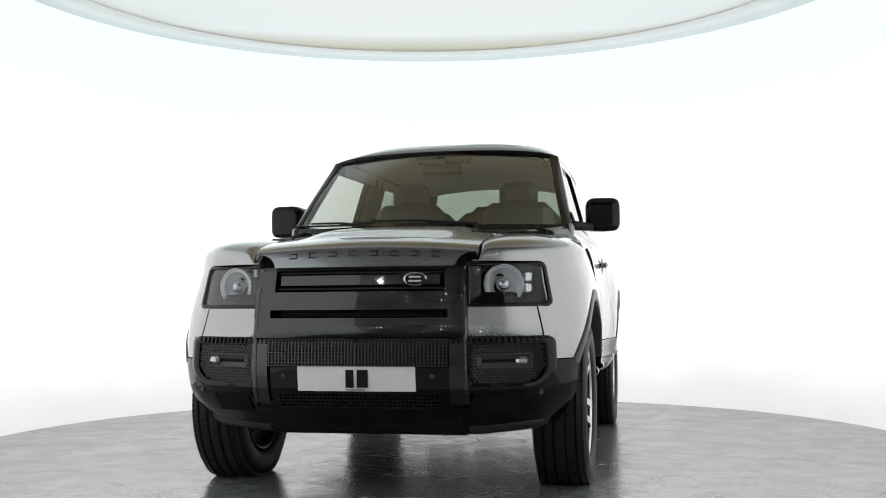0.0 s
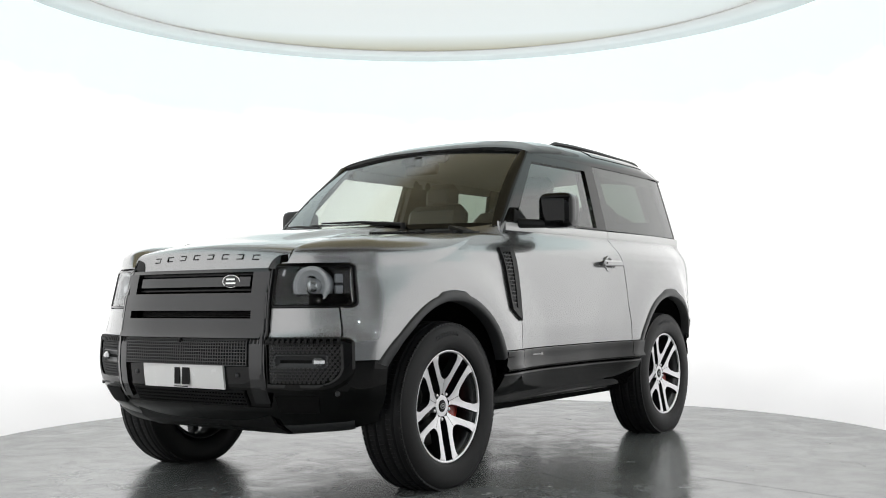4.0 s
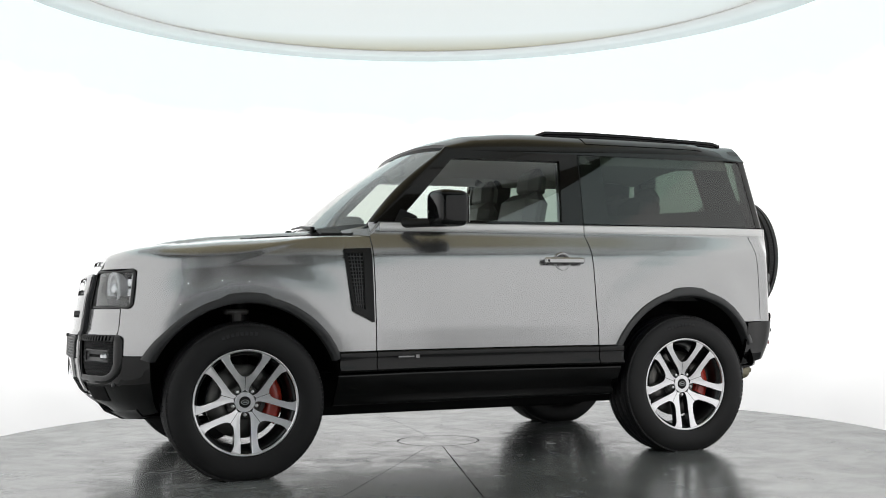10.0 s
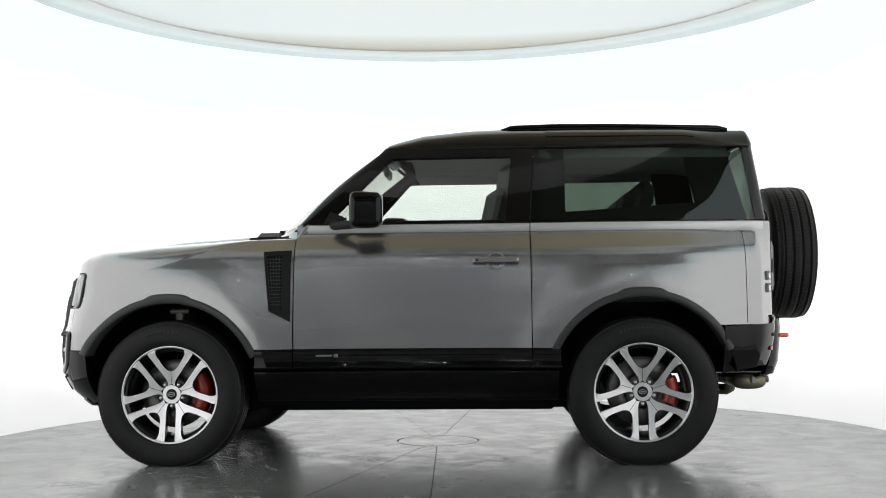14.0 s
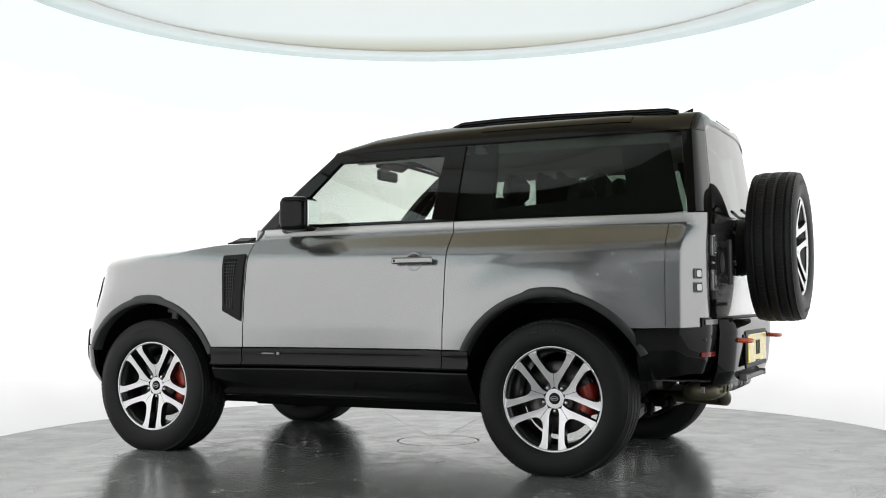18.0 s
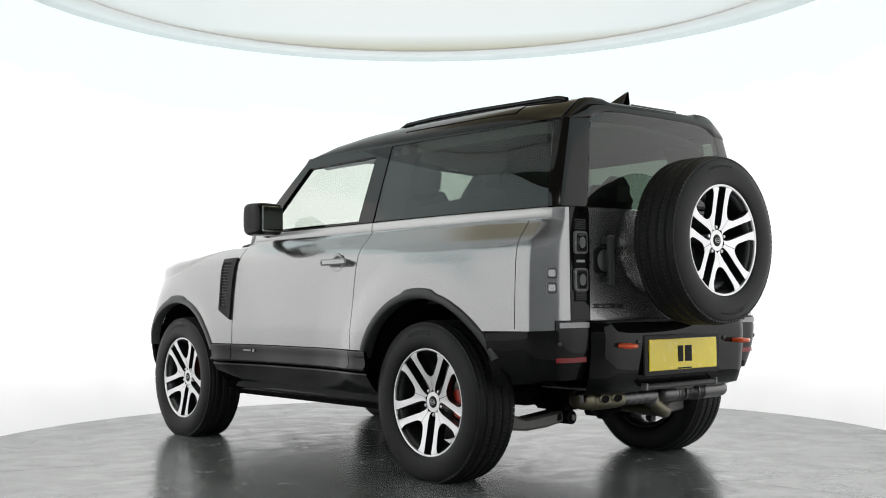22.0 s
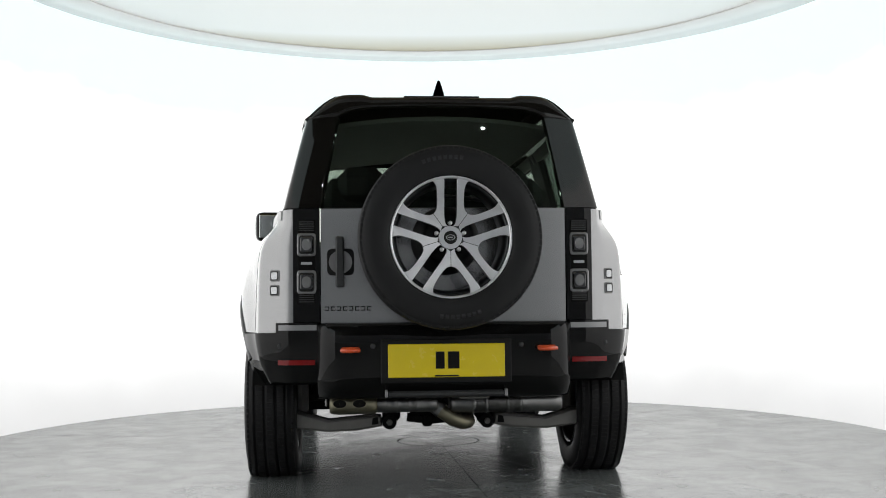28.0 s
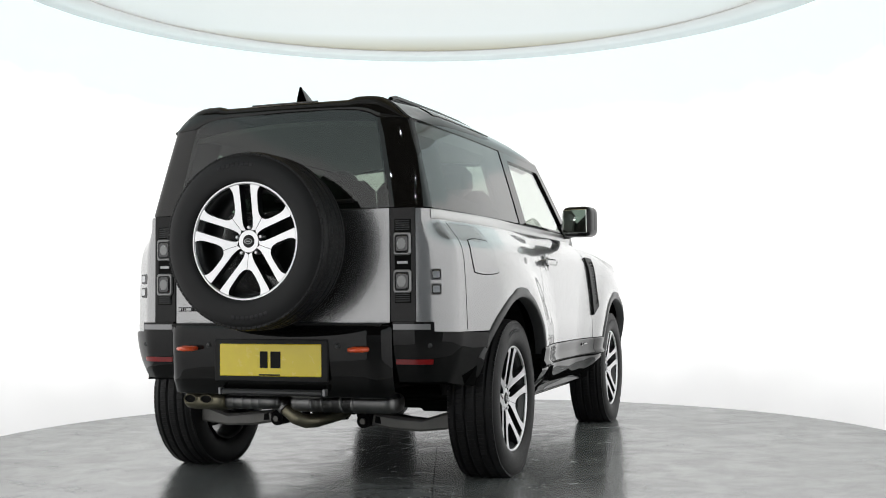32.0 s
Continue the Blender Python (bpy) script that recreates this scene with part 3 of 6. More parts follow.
def brow():
    """Wing above the headlamp, between bonnet and wing."""
    cols = []
    for l in np.linspace(l_nose(0.775), l_nose(0.50), 12):
        A = skin(l, 1.07)
        n = np.array([np.interp(l, ALONG, PNORM[:, 0]), np.interp(l, ALONG, PNORM[:, 1])])
        reach = min((A[1] - Y_IN) / max(n[1], 0.2), 0.42)
        reach = max(reach, 0.012)
        B = A[:2] - n * reach
        B[1] = max(B[1], 0.505)
        zt = deck(B[0], B[1])
        col = []
        for a in np.linspace(0, math.pi / 2, 12):
            c, s = max(math.cos(a), 0.0) ** 0.62, math.sin(a) ** 0.62
            col.append(np.array([B[0] + (A[0] - B[0]) * c, B[1] + (A[1] - B[1]) * c, A[2] + (max(zt, A[2] + 0.005) - A[2]) * s]))
        cols.append(col)
    return Shape().sheet(np.array(cols).transpose(1, 0, 2), 0.012)


both("wing_brow", brow(), SILVER)

xs = np.concatenate([np.linspace(0.66, 1.8, 30), np.linspace(1.83, 2.000, 28)])
ys = np.linspace(-0.524, 0.524, 41)
part("bonnet", Shape().sheet([[(x - draw_back(x, y), y, hood(x, y)) for y in ys] for x in xs], 0.02), SILVER, car)

# door and rear quarter, each from its sill or arch up to the waist line
door_skin = patch(l_side(0.606), l_side(-0.694), 0.635, 1.322, 30, 44)
door_pair = both("door", door_skin, SILVER)
quarter = patch(l_side(-0.700), l_tail(0.70), lambda l: CUT(l, 0.635 if float(np.interp(l, ALONG, PLAN[:, 0])) > -1.2 else 0.75), 1.322, 100, 50)
both("rear_quarter", quarter, SILVER)

seam = patch(l_side(-1.8675), l_side(-1.8705), 0.76, 1.268, 1, 30, 0.0008, 0.002)
for ob, sh in zip([o for o in car.children if o.name.startswith("rear_quarter")], (seam, seam.mirrored())):
    part("panel_seam", sh, DARK, ob)

# dark lower cladding: arches, sills, bumpers


def arch_ring(xc, a0, a1, grow):
    cols = []
    for a in np.linspace(a0, a1, 61):
        deg = math.degrees(a)
        bump = 0.012 if abs(deg - 90) < 11 else (0.012 * max(0, 1 - (abs(deg - 90) - 11) / 3))
        col = []
        for r, o in ((0.488, -0.05), (0.491, 0.002), (0.495, 0.007), (0.523 + bump, 0.008), (0.531 + bump, 0.004), (0.533 + bump, -0.01)):
            r += grow
            x, z = xc + r * math.cos(a), ZW + r * math.sin(a)
            col.append(skin(l_side(x), z, o))
        cols.append(col)
    return Shape().sheet(np.array(cols).transpose(1, 0, 2), 0.006, (xc, 0, 0.4))


both("arch_trim", arch_ring(XW, radians(24), radians(158), -0.004), CLAD, label="dark grey wheel arch trim")
both("arch_trim", arch_ring(-XW, radians(22), radians(156), 0.010), CLAD, label="dark grey wheel arch trim")


def liner(xc):
    s = Shape()
    s.lathe([(0.47, 0.50), (0.52, 0.56), (0.52, 0.905)], 40, "y", (xc, 0, ZW), arc=(radians(10), radians(170)))
    s.f = [tuple(reversed(q)) for q in s.f]
    inner = Shape().prism([(xc + 0.53 * math.cos(a), ZW + 0.53 * math.sin(a)) for a in np.linspace(radians(10), radians(170), 30)], 0.49, 0.505)
    return s.join(inner)


both("arch_liner", liner(XW), DARK)
both("arch_liner", liner(-XW), DARK)



def ledge(x0, x1, prof, n=24, thick=0.02):
    """A strip along the body's foot with its own section of (height, offset)."""
    Ls = np.linspace(l_side(x0), l_side(x1), n + 1)
    return Shape().sheet([skin(Ls, z, o) for z, o in prof], thick)


CLAD_SEC = [(0.522, 0.0), (0.526, 0.020), (0.532, 0.026), (0.54, 0.026), (0.556, 0.010), (0.60, 0.009), (0.622, 0.012), (0.629, 0.008), (0.631, 0.0)]
SILL_SEC = [(0.338, -0.05), (0.345, -0.012), (0.352, -0.004), (0.36, -0.003), (0.388, -0.022), (0.40, -0.012), (0.45, -0.004), (0.50, 0.006), (0.514, 0.004), (0.517, -0.01)]
both("door_cladding", ledge(0.606, -0.694, CLAD_SEC), BLACK)
both("front_sill_cap", ledge(0.815, 0.612, CLAD_SEC, 8), BLACK)
both("rear_sill_cap", ledge(-0.70, -0.85, CLAD_SEC, 8), BLACK)
both("sill", ledge(0.82, -0.84, SILL_SEC, 30), BLACK)

# ------------------------------------------------------------ nose


def nose(y0, y1, z0, z1, off=0.0, thick=0.015, ny=10, nz=5):
    """A panel on the nose between two places across and two heights."""
    rows = []
    for k in range(nz + 1):
        z = z0 + (z1 - z0) * k / nz
        rows.append([[1, 1 if y >= 0 else -1, 1] * skin(l_nose(abs(y)), z, off) for y in np.linspace(y0, y1, ny + 1)])
    return Shape().sheet(rows, thick)


both("lamp_lower_panel", nose(0.478, 0.735, 0.738, 0.866, 0.0, ny=6), SILVER)
both("corner_panel", patch(l_nose(0.74), l_side(1.74), 0.635, 0.866, 10, 6), SILVER)
both("corner_panel", patch(l_nose(0.775), l_nose(0.74), 0.866, 0.872, 3, 1), SILVER)

grille = part("grille_panel", nose(-0.472, 0.472, 0.858, 0.938, 0.03, 0.05, 16, 3), GREY, car, "gloss dark grey grille panel with two slots")
part("grille_bar", nose(-0.455, 0.455, 1.034, 1.05, 0.018, 0.04, 16, 2), GREY, grille)
part("grille_bar", nose(-0.455, 0.455, 0.735, 0.822, 0.03, 0.04, 16, 3), GREY, grille)
part("grille_bar", nose(-0.365, 0.365, 0.968, 1.012, 0.012, 0.025, 16, 3), GREY, grille)
for sg in (-1, 1):
    part("grille_side", nose(min(sg * 0.385, sg * 0.472), max(sg * 0.385, sg * 0.472), 0.938, 1.034, 0.024, 0.04, 4, 4), GREY, grille)
    part("grille_side", nose(min(sg * 0.395, sg * 0.472), max(sg * 0.395, sg * 0.472), 0.822, 0.858, 0.03, 0.04, 4, 4), GREY, grille)
CHEEK_Z, CHEEK_OUT = [0.455, 0.722, 0.745, 0.93, 0.95, 1.046], [0.013, 0.013, 0.030, 0.030, 0.025, 0.019]
for sg in (-1, 1):
    cheek = Shape().sheet([[[1, sg, 1] * skin(l_nose(y), z, max(o + float(np.interp(z, CHEEK_Z, CHEEK_OUT)), -0.045)) for y, o in ((0.452, 0.0015), (0.463, 0.001), (0.470, -0.002), (0.4745, -0.009), (0.476, -0.03), (0.476, -0.09))] for z in np.linspace(0.455, 1.046, 32)], 0.006, (1.5, 0, 0.75))
    part("grille_cheek", cheek, GREY, grille, "rounded gloss grey side of the grille")
part("grille_back", nose(-0.47, 0.47, 0.50, 1.05, -0.04, 0.02, 10, 8), DARK, grille)
for z in (0.952, 1.024):
    part("slot_lip", nose(-0.38, 0.38, z - 0.004, z + 0.004, 0.0, 0.03, 14, 1), PLASTIC, grille)
for z in (0.832, 0.842, 0.852):
    part("slot_vane", nose(-0.37, 0.37, z - 0.0015, z + 0.0015, -0.02, 0.01, 12, 1), PLASTIC, grille)

nose_bumper = part("front_bumper", nose(-0.46, 0.46, 0.40, 0.605, -0.002, 0.03, 20, 8), BLACK, car, "gloss black front bumper")
for sg in (-1, 1):
    a, b = sorted((sg * 0.40, sg * 0.475))
    part("bumper_pillar", nose(a, b, 0.44, 0.735, 0.012, 0.04, 4, 8), GREY, nose_bumper)


def lower_lip():
    cols = []
    for l in np.concatenate([np.linspace(0.0, l_nose(0.6), 14), np.linspace(l_nose(0.63), l_side(1.74), 14)]):
        y = float(np.interp(l, ALONG, PLAN[:, 1]))
        z0 = np.interp(y, [0, 0.5, 0.75, 0.9], [0.285, 0.295, 0.32, 0.36])
        col = [skin(l, z, 0.004) for z in np.linspace(z0, 0.63 if y > 0.76 else (0.53 if y > 0.47 else 0.42), 10)]
        cols.append(col)
    return Shape().sheet(np.array(cols).transpose(1, 0, 2), 0.02)


both("bumper_corner", lower_lip(), BLACK, nose_bumper)

# ------------------------------------------------------------ upper body: roof, pillars, glass
TOPZ = 1.757
GPLAN = spline([(0.9, 0.815), (0.5, 0.822), (0, 0.825), (-0.7, 0.823), (-1.3, 0.808), (-1.7, 0.780), (-1.88, 0.761), (-1.965, 0.750), (-1.995, 0.743), (-2.012, 0.730), (-2.022, 0.712), (-2.030, 0.68), (-2.040, 0.62), (-2.046, 0.56), (-2.055, 0.3), (-2.058, 0)])
GAL = np.concatenate([[0], np.cumsum(np.linalg.norm(np.diff(GPLAN, axis=0), axis=1))])
_t = np.gradient(GPLAN, axis=0)
_t /= np.linalg.norm(_t, axis=1, keepdims=True)
GN = np.stack([_t[:, 1], -_t[:, 0]], 1)
if GN[0, 1] < 0:
    GN = -GN


def g_side(x):
    return float(np.interp(-x, -GPLAN[:, 0], GAL))


def g_tail(y):
    m = int(np.argmin(np.abs(GPLAN[:, 0] + 1.6)))
    return float(np.interp(-y, -GPLAN[m:, 1], GAL[m:]))


def house(L, z, off=0.0):
    """The cabin's side and tail surface, leaning in toward the roof."""
    L, z = np.broadcast_arrays(np.asarray(L, float), np.asarray(z, float))
    x, y = np.interp(L, GAL, GPLAN[:, 0]), np.interp(L, GAL, GPLAN[:, 1])
    nx, ny = np.interp(L, GAL, GN[:, 0]), np.interp(L, GAL, GN[:, 1])
    f = (z - 1.325) / (TOPZ - 1.325)
    lean = 0.117 * f + 0.008 * f * f
    rear = 0.050 * f * smooth01((-x - 1.72) / 0.26)
    return np.stack([x + rear + nx * off, y * (1 - lean * 1.15 / 0.82 * 0.82) + ny * off, z], -1)


def hpatch(xz, off=0.0, thick=0.008, n=14, m=10):
    """A four-cornered piece of the cabin side: corners (x, z) bottom front, bottom rear, top rear, top front."""
    (a, b, c, d) = [np.array(p) for p in xz]
    rows = []
    for j in range(m + 1):
        v = j / m
        row = []
        for i in range(n + 1):
            u = i / n
            p = (a * (1 - u) + b * u) * (1 - v) + (d * (1 - u) + c * u) * v
            row.append(house(g_side(p[0]), p[1], off))
        rows.append(row)
    return Shape().sheet(rows, thick)


def hpatch_tail(y0, y1, z0, z1, off=0.0, thick=0.008, n=12, m=10, y0t=None, y1t=None):
    rows = []
    for j in range(m + 1):
        v = j / m
        ya, yb = y0 + ((y0t if y0t is not None else y0) - y0) * v, y1 + ((y1t if y1t is not None else y1) - y1) * v
        rows.append([[1, 1 if y >= 0 else -1, 1] * house(g_tail(abs(y)), z0 + (z1 - z0) * v, off) for y in np.linspace(ya, yb, n + 1)])
    return Shape().sheet(rows, thick)


def ring_frame(outer, inner, off, thick):
    """A frame between two four-cornered outlines on the cabin side."""
    s = Shape()
    for i in range(4):
        j = (i + 1) % 4
        s.join(hpatch([outer[i], outer[j], inner[j], inner[i]], off, thick, 12, 2))
    return s


door_l, door_r = door_pair
D_OUT = [(0.545, 1.328), (-0.694, 1.328), (-0.722, 1.752), (0.105, 1.752)]
D_IN = [(0.43, 1.338), (-0.560, 1.338), (-0.598, 1.708), (0.078, 1.704)]
for ob, flip in ((door_l, False), (door_r, True)):
    for nm, sh, mt in (("window_frame", ring_frame(D_OUT, D_IN, 0.002, 0.03), ROOF), ("window_pane", hpatch(D_IN, -0.012, 0.004), GLASS)):
        p = part(nm, sh.mirrored() if flip else sh, mt, ob)
        if mt is GLASS:
            p.visible_shadow = False
qg = hpatch([(-0.702, 1.330), (-1.953, 1.330), (-1.953, 1.748), (-0.730, 1.752)], -0.002, 0.005, 20, 10)
for p in both("quarter_window", qg, PRIVACY, label="dark privacy glass"):
    p.visible_shadow = False

# waist strip along the foot of the glass
WAIST_SEC = [(1.274, 0.0), (1.277, 0.004), (1.315, 0.005), (1.319, 0.004), (1.3225, -0.012)]
for name, x0, x1 in (("door", 0.545, -0.694), ("rear_quarter", -0.70, -1.99)):
    a, b = [o for o in car.children if o.name.split(".")[0] == name]
    s = ledge(x0, x1, WAIST_SEC, 30, 0.004)
    part("waist_strip", s, WAIST, a, "pale satin strip along the window foot")
    part("waist_strip", s.mirrored(), WAIST, b, "pale satin strip along the window foot")

# tail pillar, tailgate and its glass
both("tail_pillar", Shape().sheet([[house(l, z, 0.0) for l in np.concatenate([np.linspace(g_side(-1.9555), g_tail(0.735), 8), np.linspace(g_tail(0.725), g_tail(0.564), 10)])] for z in np.linspace(1.33, 1.764, 10)], 0.02), ROOF)
tailgate = part("tailgate", Shape().sheet([[[1, 1 if y >= 0 else -1, 1] * skin(l_tail(abs(y)), z, 0.002) for y in np.linspace(-0.572, 0.572, 24)] for z in np.linspace(0.795, 1.325, 12)], 0.03), SILVER, car, "silver side-hinged tailgate")
tg = part("rear_window", hpatch_tail(-0.575, 0.575, 1.330, 1.812, 0.001, 0.006, 24, 10), PRIVACY, tailgate, "dark rear window")
tg.visible_shadow = False
both("tail_lamp_panel", Shape().sheet([[skin(l, z, 0.003) for l in np.linspace(l_tail(0.578), l_tail(0.698), 6)] for z in np.linspace(0.80, 1.325, 10)], 0.03), BLACK)


RX = [0.13, 0.05, -0.1, -0.35, -0.6, -1.0, -1.5, -1.8, -1.9, -1.945, -1.965]
RZ = [1.80, 1.839, 1.887, 1.917, 1.925, 1.926, 1.922, 1.916, 1.906, 1.892, 1.885]
TAIL_W = 0.634
TAIL_Y = [0, 0.33, 0.375, 0.44, 0.48, 0.51, 0.545, 0.58, 0.612, TAIL_W]
TAIL_Z = [1.863, 1.863, 1.876, 1.876, 1.871, 1.860, 1.838, 1.808, 1.776, 1.760]


def roof_point(x, u):
    """u from 0 at the middle to 1 at the gutter."""
    e = house(g_side(max(min(x, 0.2), -1.98)), TOPZ)
    ye = e[1] + 0.004
    zc = np.interp(-x, [-a for a in RX], RZ)
    f = 1 - (1 - u) ** 1.7
    y = ye * f
    z = 1.752 + (zc - 1.752) * max(0.0, 1 - f ** 3.4) ** 0.5 - 0.012 * f * f * (1 - f)
    w = float(smooth01((-x - 1.56) / 0.39))
    return y, z * (1 - w) + w * float(np.interp(y / ye * TAIL_W, TAIL_Y, TAIL_Z))


rows = []
for x in np.concatenate([np.linspace(0.10, -0.2, 10), np.linspace(-0.26, -1.78, 24), np.linspace(-1.82, -1.950, 9)]):
    line = [roof_point(x, u) for u in np.linspace(0, 1, 25)]
    rows.append([(x + 0.06 * (1 - (y / 0.7) ** 2) * smooth01((x + 0.3) / 0.4), -y, z) for y, z in line[::-1]] + [(x + 0.06 * (1 - (y / 0.7) ** 2) * smooth01((x + 0.3) / 0.4), y, z) for y, z in line[1:]])
part("roof", Shape().sheet(rows, 0.02, (-0.9, 0, 1.2)), ROOF, car, "gloss black roof")

# rounded tail end of the roof, flush with the rear window, with a raised horn at each side


def tail_x(y, z):
    """Where the cabin's tail stands at a place across and a height."""
    f = (z - 1.325) / (TOPZ - 1.325)
    return float(house(g_tail(min(y / (1 - (0.117 * f + 0.008 * f * f) * 1.15), 0.742)), z)[0])


rows = []
for y in np.concatenate([np.linspace(-TAIL_W, -0.33, 27), np.linspace(-0.30, 0.30, 11), np.linspace(0.33, TAIL_W, 27)]):
    a = abs(y)
    zt, zb = float(np.interp(a, TAIL_Y, TAIL_Z)), float(np.interp(a, [0, 0.30, 0.38, 0.43, 0.46, 0.487, TAIL_W], [1.815, 1.810, 1.803, 1.793, 1.781, 1.764, 1.757]))
    h = zt - zb
    xt = tail_x(a, zt - 0.3 * h) + 0.012
    rows.append([(xt + 0.04, y, zt + 0.002), (xt + 0.014, y, zt), (xt + 0.004, y, zt - 0.06 * h), (xt - 0.004, y, zt - 0.16 * h), (tail_x(a, zt - 0.35 * h) - 0.002, y, zt - 0.35 * h),
                 (tail_x(a, zb + 0.25 * h) - 0.004, y, zb + 0.25 * h), (tail_x(a, zb) - 0.004, y, zb + 0.002), (tail_x(a, zb) + 0.002, y, zb), (tail_x(a, zb) + 0.03, y, zb)])
part("roof_tail", Shape().sheet(rows, 0.006, (-1.7, 0, 1.80)), ROOF, car, "rounded black tail edge of the roof")

# windscreen with black pillars at its sides


def screen(u, v, off=0.0):
    """u across from -1 to 1, v from foot to top."""
    yb, yt = 0.783, 0.652
    xb = 0.83 - 0.20 * u * u
    xt = 0.155 - 0.055 * u * u
    zb, zt = 1.285, 1.800 - 0.035 * u * u
    bow = 0.03 * math.sin(math.pi * v)
    return np.array([xb + (xt - xb) * v + bow + off * 0.6, u * (yb + (yt - yb) * v), zb + (zt - zb) * v + bow * 0.5 + off * 0.75])


ws = part("windscreen", Shape().sheet([[screen(u, v) for u in np.linspace(-1, 1, 25)] for v in np.linspace(0, 1, 13)], 0.006, (-0.5, 0, 1)), SCREEN, car)
ws.visible_shadow = False
part("screen_band", Shape().sheet([[screen(u, v, 0.004) for u in np.linspace(-1, 1, 25)] for v in (0.97, 1.0)], 0.004, (-0.5, 0, 1)), BLACK, ws)
part("screen_band", Shape().sheet([[screen(u, v, 0.004) for u in np.linspace(-1, 1, 25)] for v in (0.0, 0.05)], 0.004, (-0.5, 0, 1)), BLACK, ws)
rows = []
for v in np.linspace(0, 1, 14):
    A = screen(1.0, v, 0.002)
    z = A[2]
    zz = max(z, 1.325)
    xd = 0.56 + (0.112 - 0.56) * np.clip((zz - 1.325) / (1.755 - 1.325), 0, 1)
    C = house(g_side(xd), zz, 0.003)
    if z < 1.325:
        C[2] = z + 0.03 * (1 - v)
    B = (A + C) / 2 + np.array([0.006, 0.007, 0.003])
    D = house(g_side(xd - 0.06), zz, -0.005)
    D[2] = C[2]
    rows.append([A, A * 0.6 + B * 0.4 + np.array([0.003, 0.003, 0.002]), B, B * 0.5 + C * 0.5 + np.array([0.002, 0.004, 0]), C, D])
both("screen_pillar", Shape().sheet(rows, 0.03, (-0.2, 0, 1.3)), ROOF)
# cowl between bonnet and screen
part("cowl", Shape().sheet([[(x, y, 1.262 + 0.02 * (0.9 - x)) for y in np.linspace(-0.72, 0.72, 12)] for x in (0.60, 0.75, 0.9)], 0.02, (0.7, 0, 0)), PLASTIC, car)
both("wing_rear_cap", Shape().sheet([[(0.76, 0.58, 1.268), (0.70, 0.70, 1.262), (0.655, 0.78, 1.254), (0.606, 0.838, 1.245)], [(0.735, 0.60, 1.280), (0.68, 0.71, 1.285), (0.63, 0.785, 1.288), (0.575, 0.834, 1.290)],
                                   [(0.70, 0.64, 1.284), (0.65, 0.735, 1.296), (0.605, 0.795, 1.308), (0.545, 0.828, 1.326)]], 0.015, (0.3, 0, 1.0)), SILVER)

# ------------------------------------------------------------ wheels
TYRE_R, RIM_R, TYRE_W = 0.407, 0.262, 0.255


def tyre():
    prof = [(0.264, 0.098), (0.270, 0.112), (0.283, 0.121), (0.305, 0.127), (0.345, 0.1295), (0.375, 0.122), (0.392, 0.112), (0.401, 0.10), (0.4045, 0.086)]
    groove = []
    for y in (0.075, 0.028):
        groove += [(0.4065, y + 0.007), (0.396, y + 0.005), (0.396, y - 0.005), (0.4068, y - 0.007)]
    half = prof + groove
    full = half + [(r, -h) for r, h in half[::-1]]
    return Shape().lathe(full, 96, "y", smooth=True)


def pressed(s, foot):
    """The tyre's flat and bulge where it stands on the floor; foot: which way along its own z the floor lies, or 0."""
    out = []
    for x, y, z in s.v:
        if foot and z * foot > 0.30:
            y *= 1 + 0.05 * float(smooth01((z * foot - 0.30) / 0.06))
            z = foot * min(z * foot, HUB_Z)
        out.append((x, y, z))
    s.v = out
    return s


def tread():
    """Shoulder blocks and the middle ribs, split by lateral cuts."""
    s = Shape()
    for i in range(96):
        m = Matrix.Rotation(-2 * math.pi * i / 96, 4, "Y")
        for sg in (-1, 1):
            s.join(Shape().box((0.3925, sg * 0.100, 0), (0.0145, 0.028, 0.0225), 0.0015), m)
    for i in range(110):
        m = Matrix.Rotation(-2 * math.pi * i / 110, 4, "Y")
        for k, y in enumerate((-0.0515, 0.0, 0.0515)):
            s.join(Shape().box((0.4050, y, 0.006 * (k - 1)), (0.0055, 0.033, 0.0195), 0.001), m)
    return s


def sidewall_mark(parent, r, y, a0, a1):
    """A raised word on the sidewall as a row of plain bars."""
    for k in range(8):
        b0 = a0 + (a1 - a0) * k / 8
        s = Shape().lathe([(r - 0.0095, y - 0.004), (r - 0.009, y + 0.0008), (r + 0.009, y + 0.0008), (r + 0.0095, y - 0.004)], 2, "y", arc=(b0, b0 + (a1 - a0) / 8 * 0.66))
        part("sidewall_bar", s, LETTER, parent)


def rim_barrel():
    return Shape().lathe([(0.270, 0.106), (0.272, 0.100), (0.266, 0.098), (0.256, 0.09), (0.246, 0.06), (0.240, -0.09), (0.26, -0.115), (0.255, -0.118), (0.232, -0.09), (0.238, 0.06)], 72, "y", closed=True)


def spoke_face():
    """Five pairs of straight spokes and the outer flange, machined faces only."""
    s = Shape()
    s.lathe([(0.2565, 0.098), (0.2575, 0.1065), (0.265, 0.1095), (0.2705, 0.108), (0.2715, 0.104)], 90, "y")
    return s


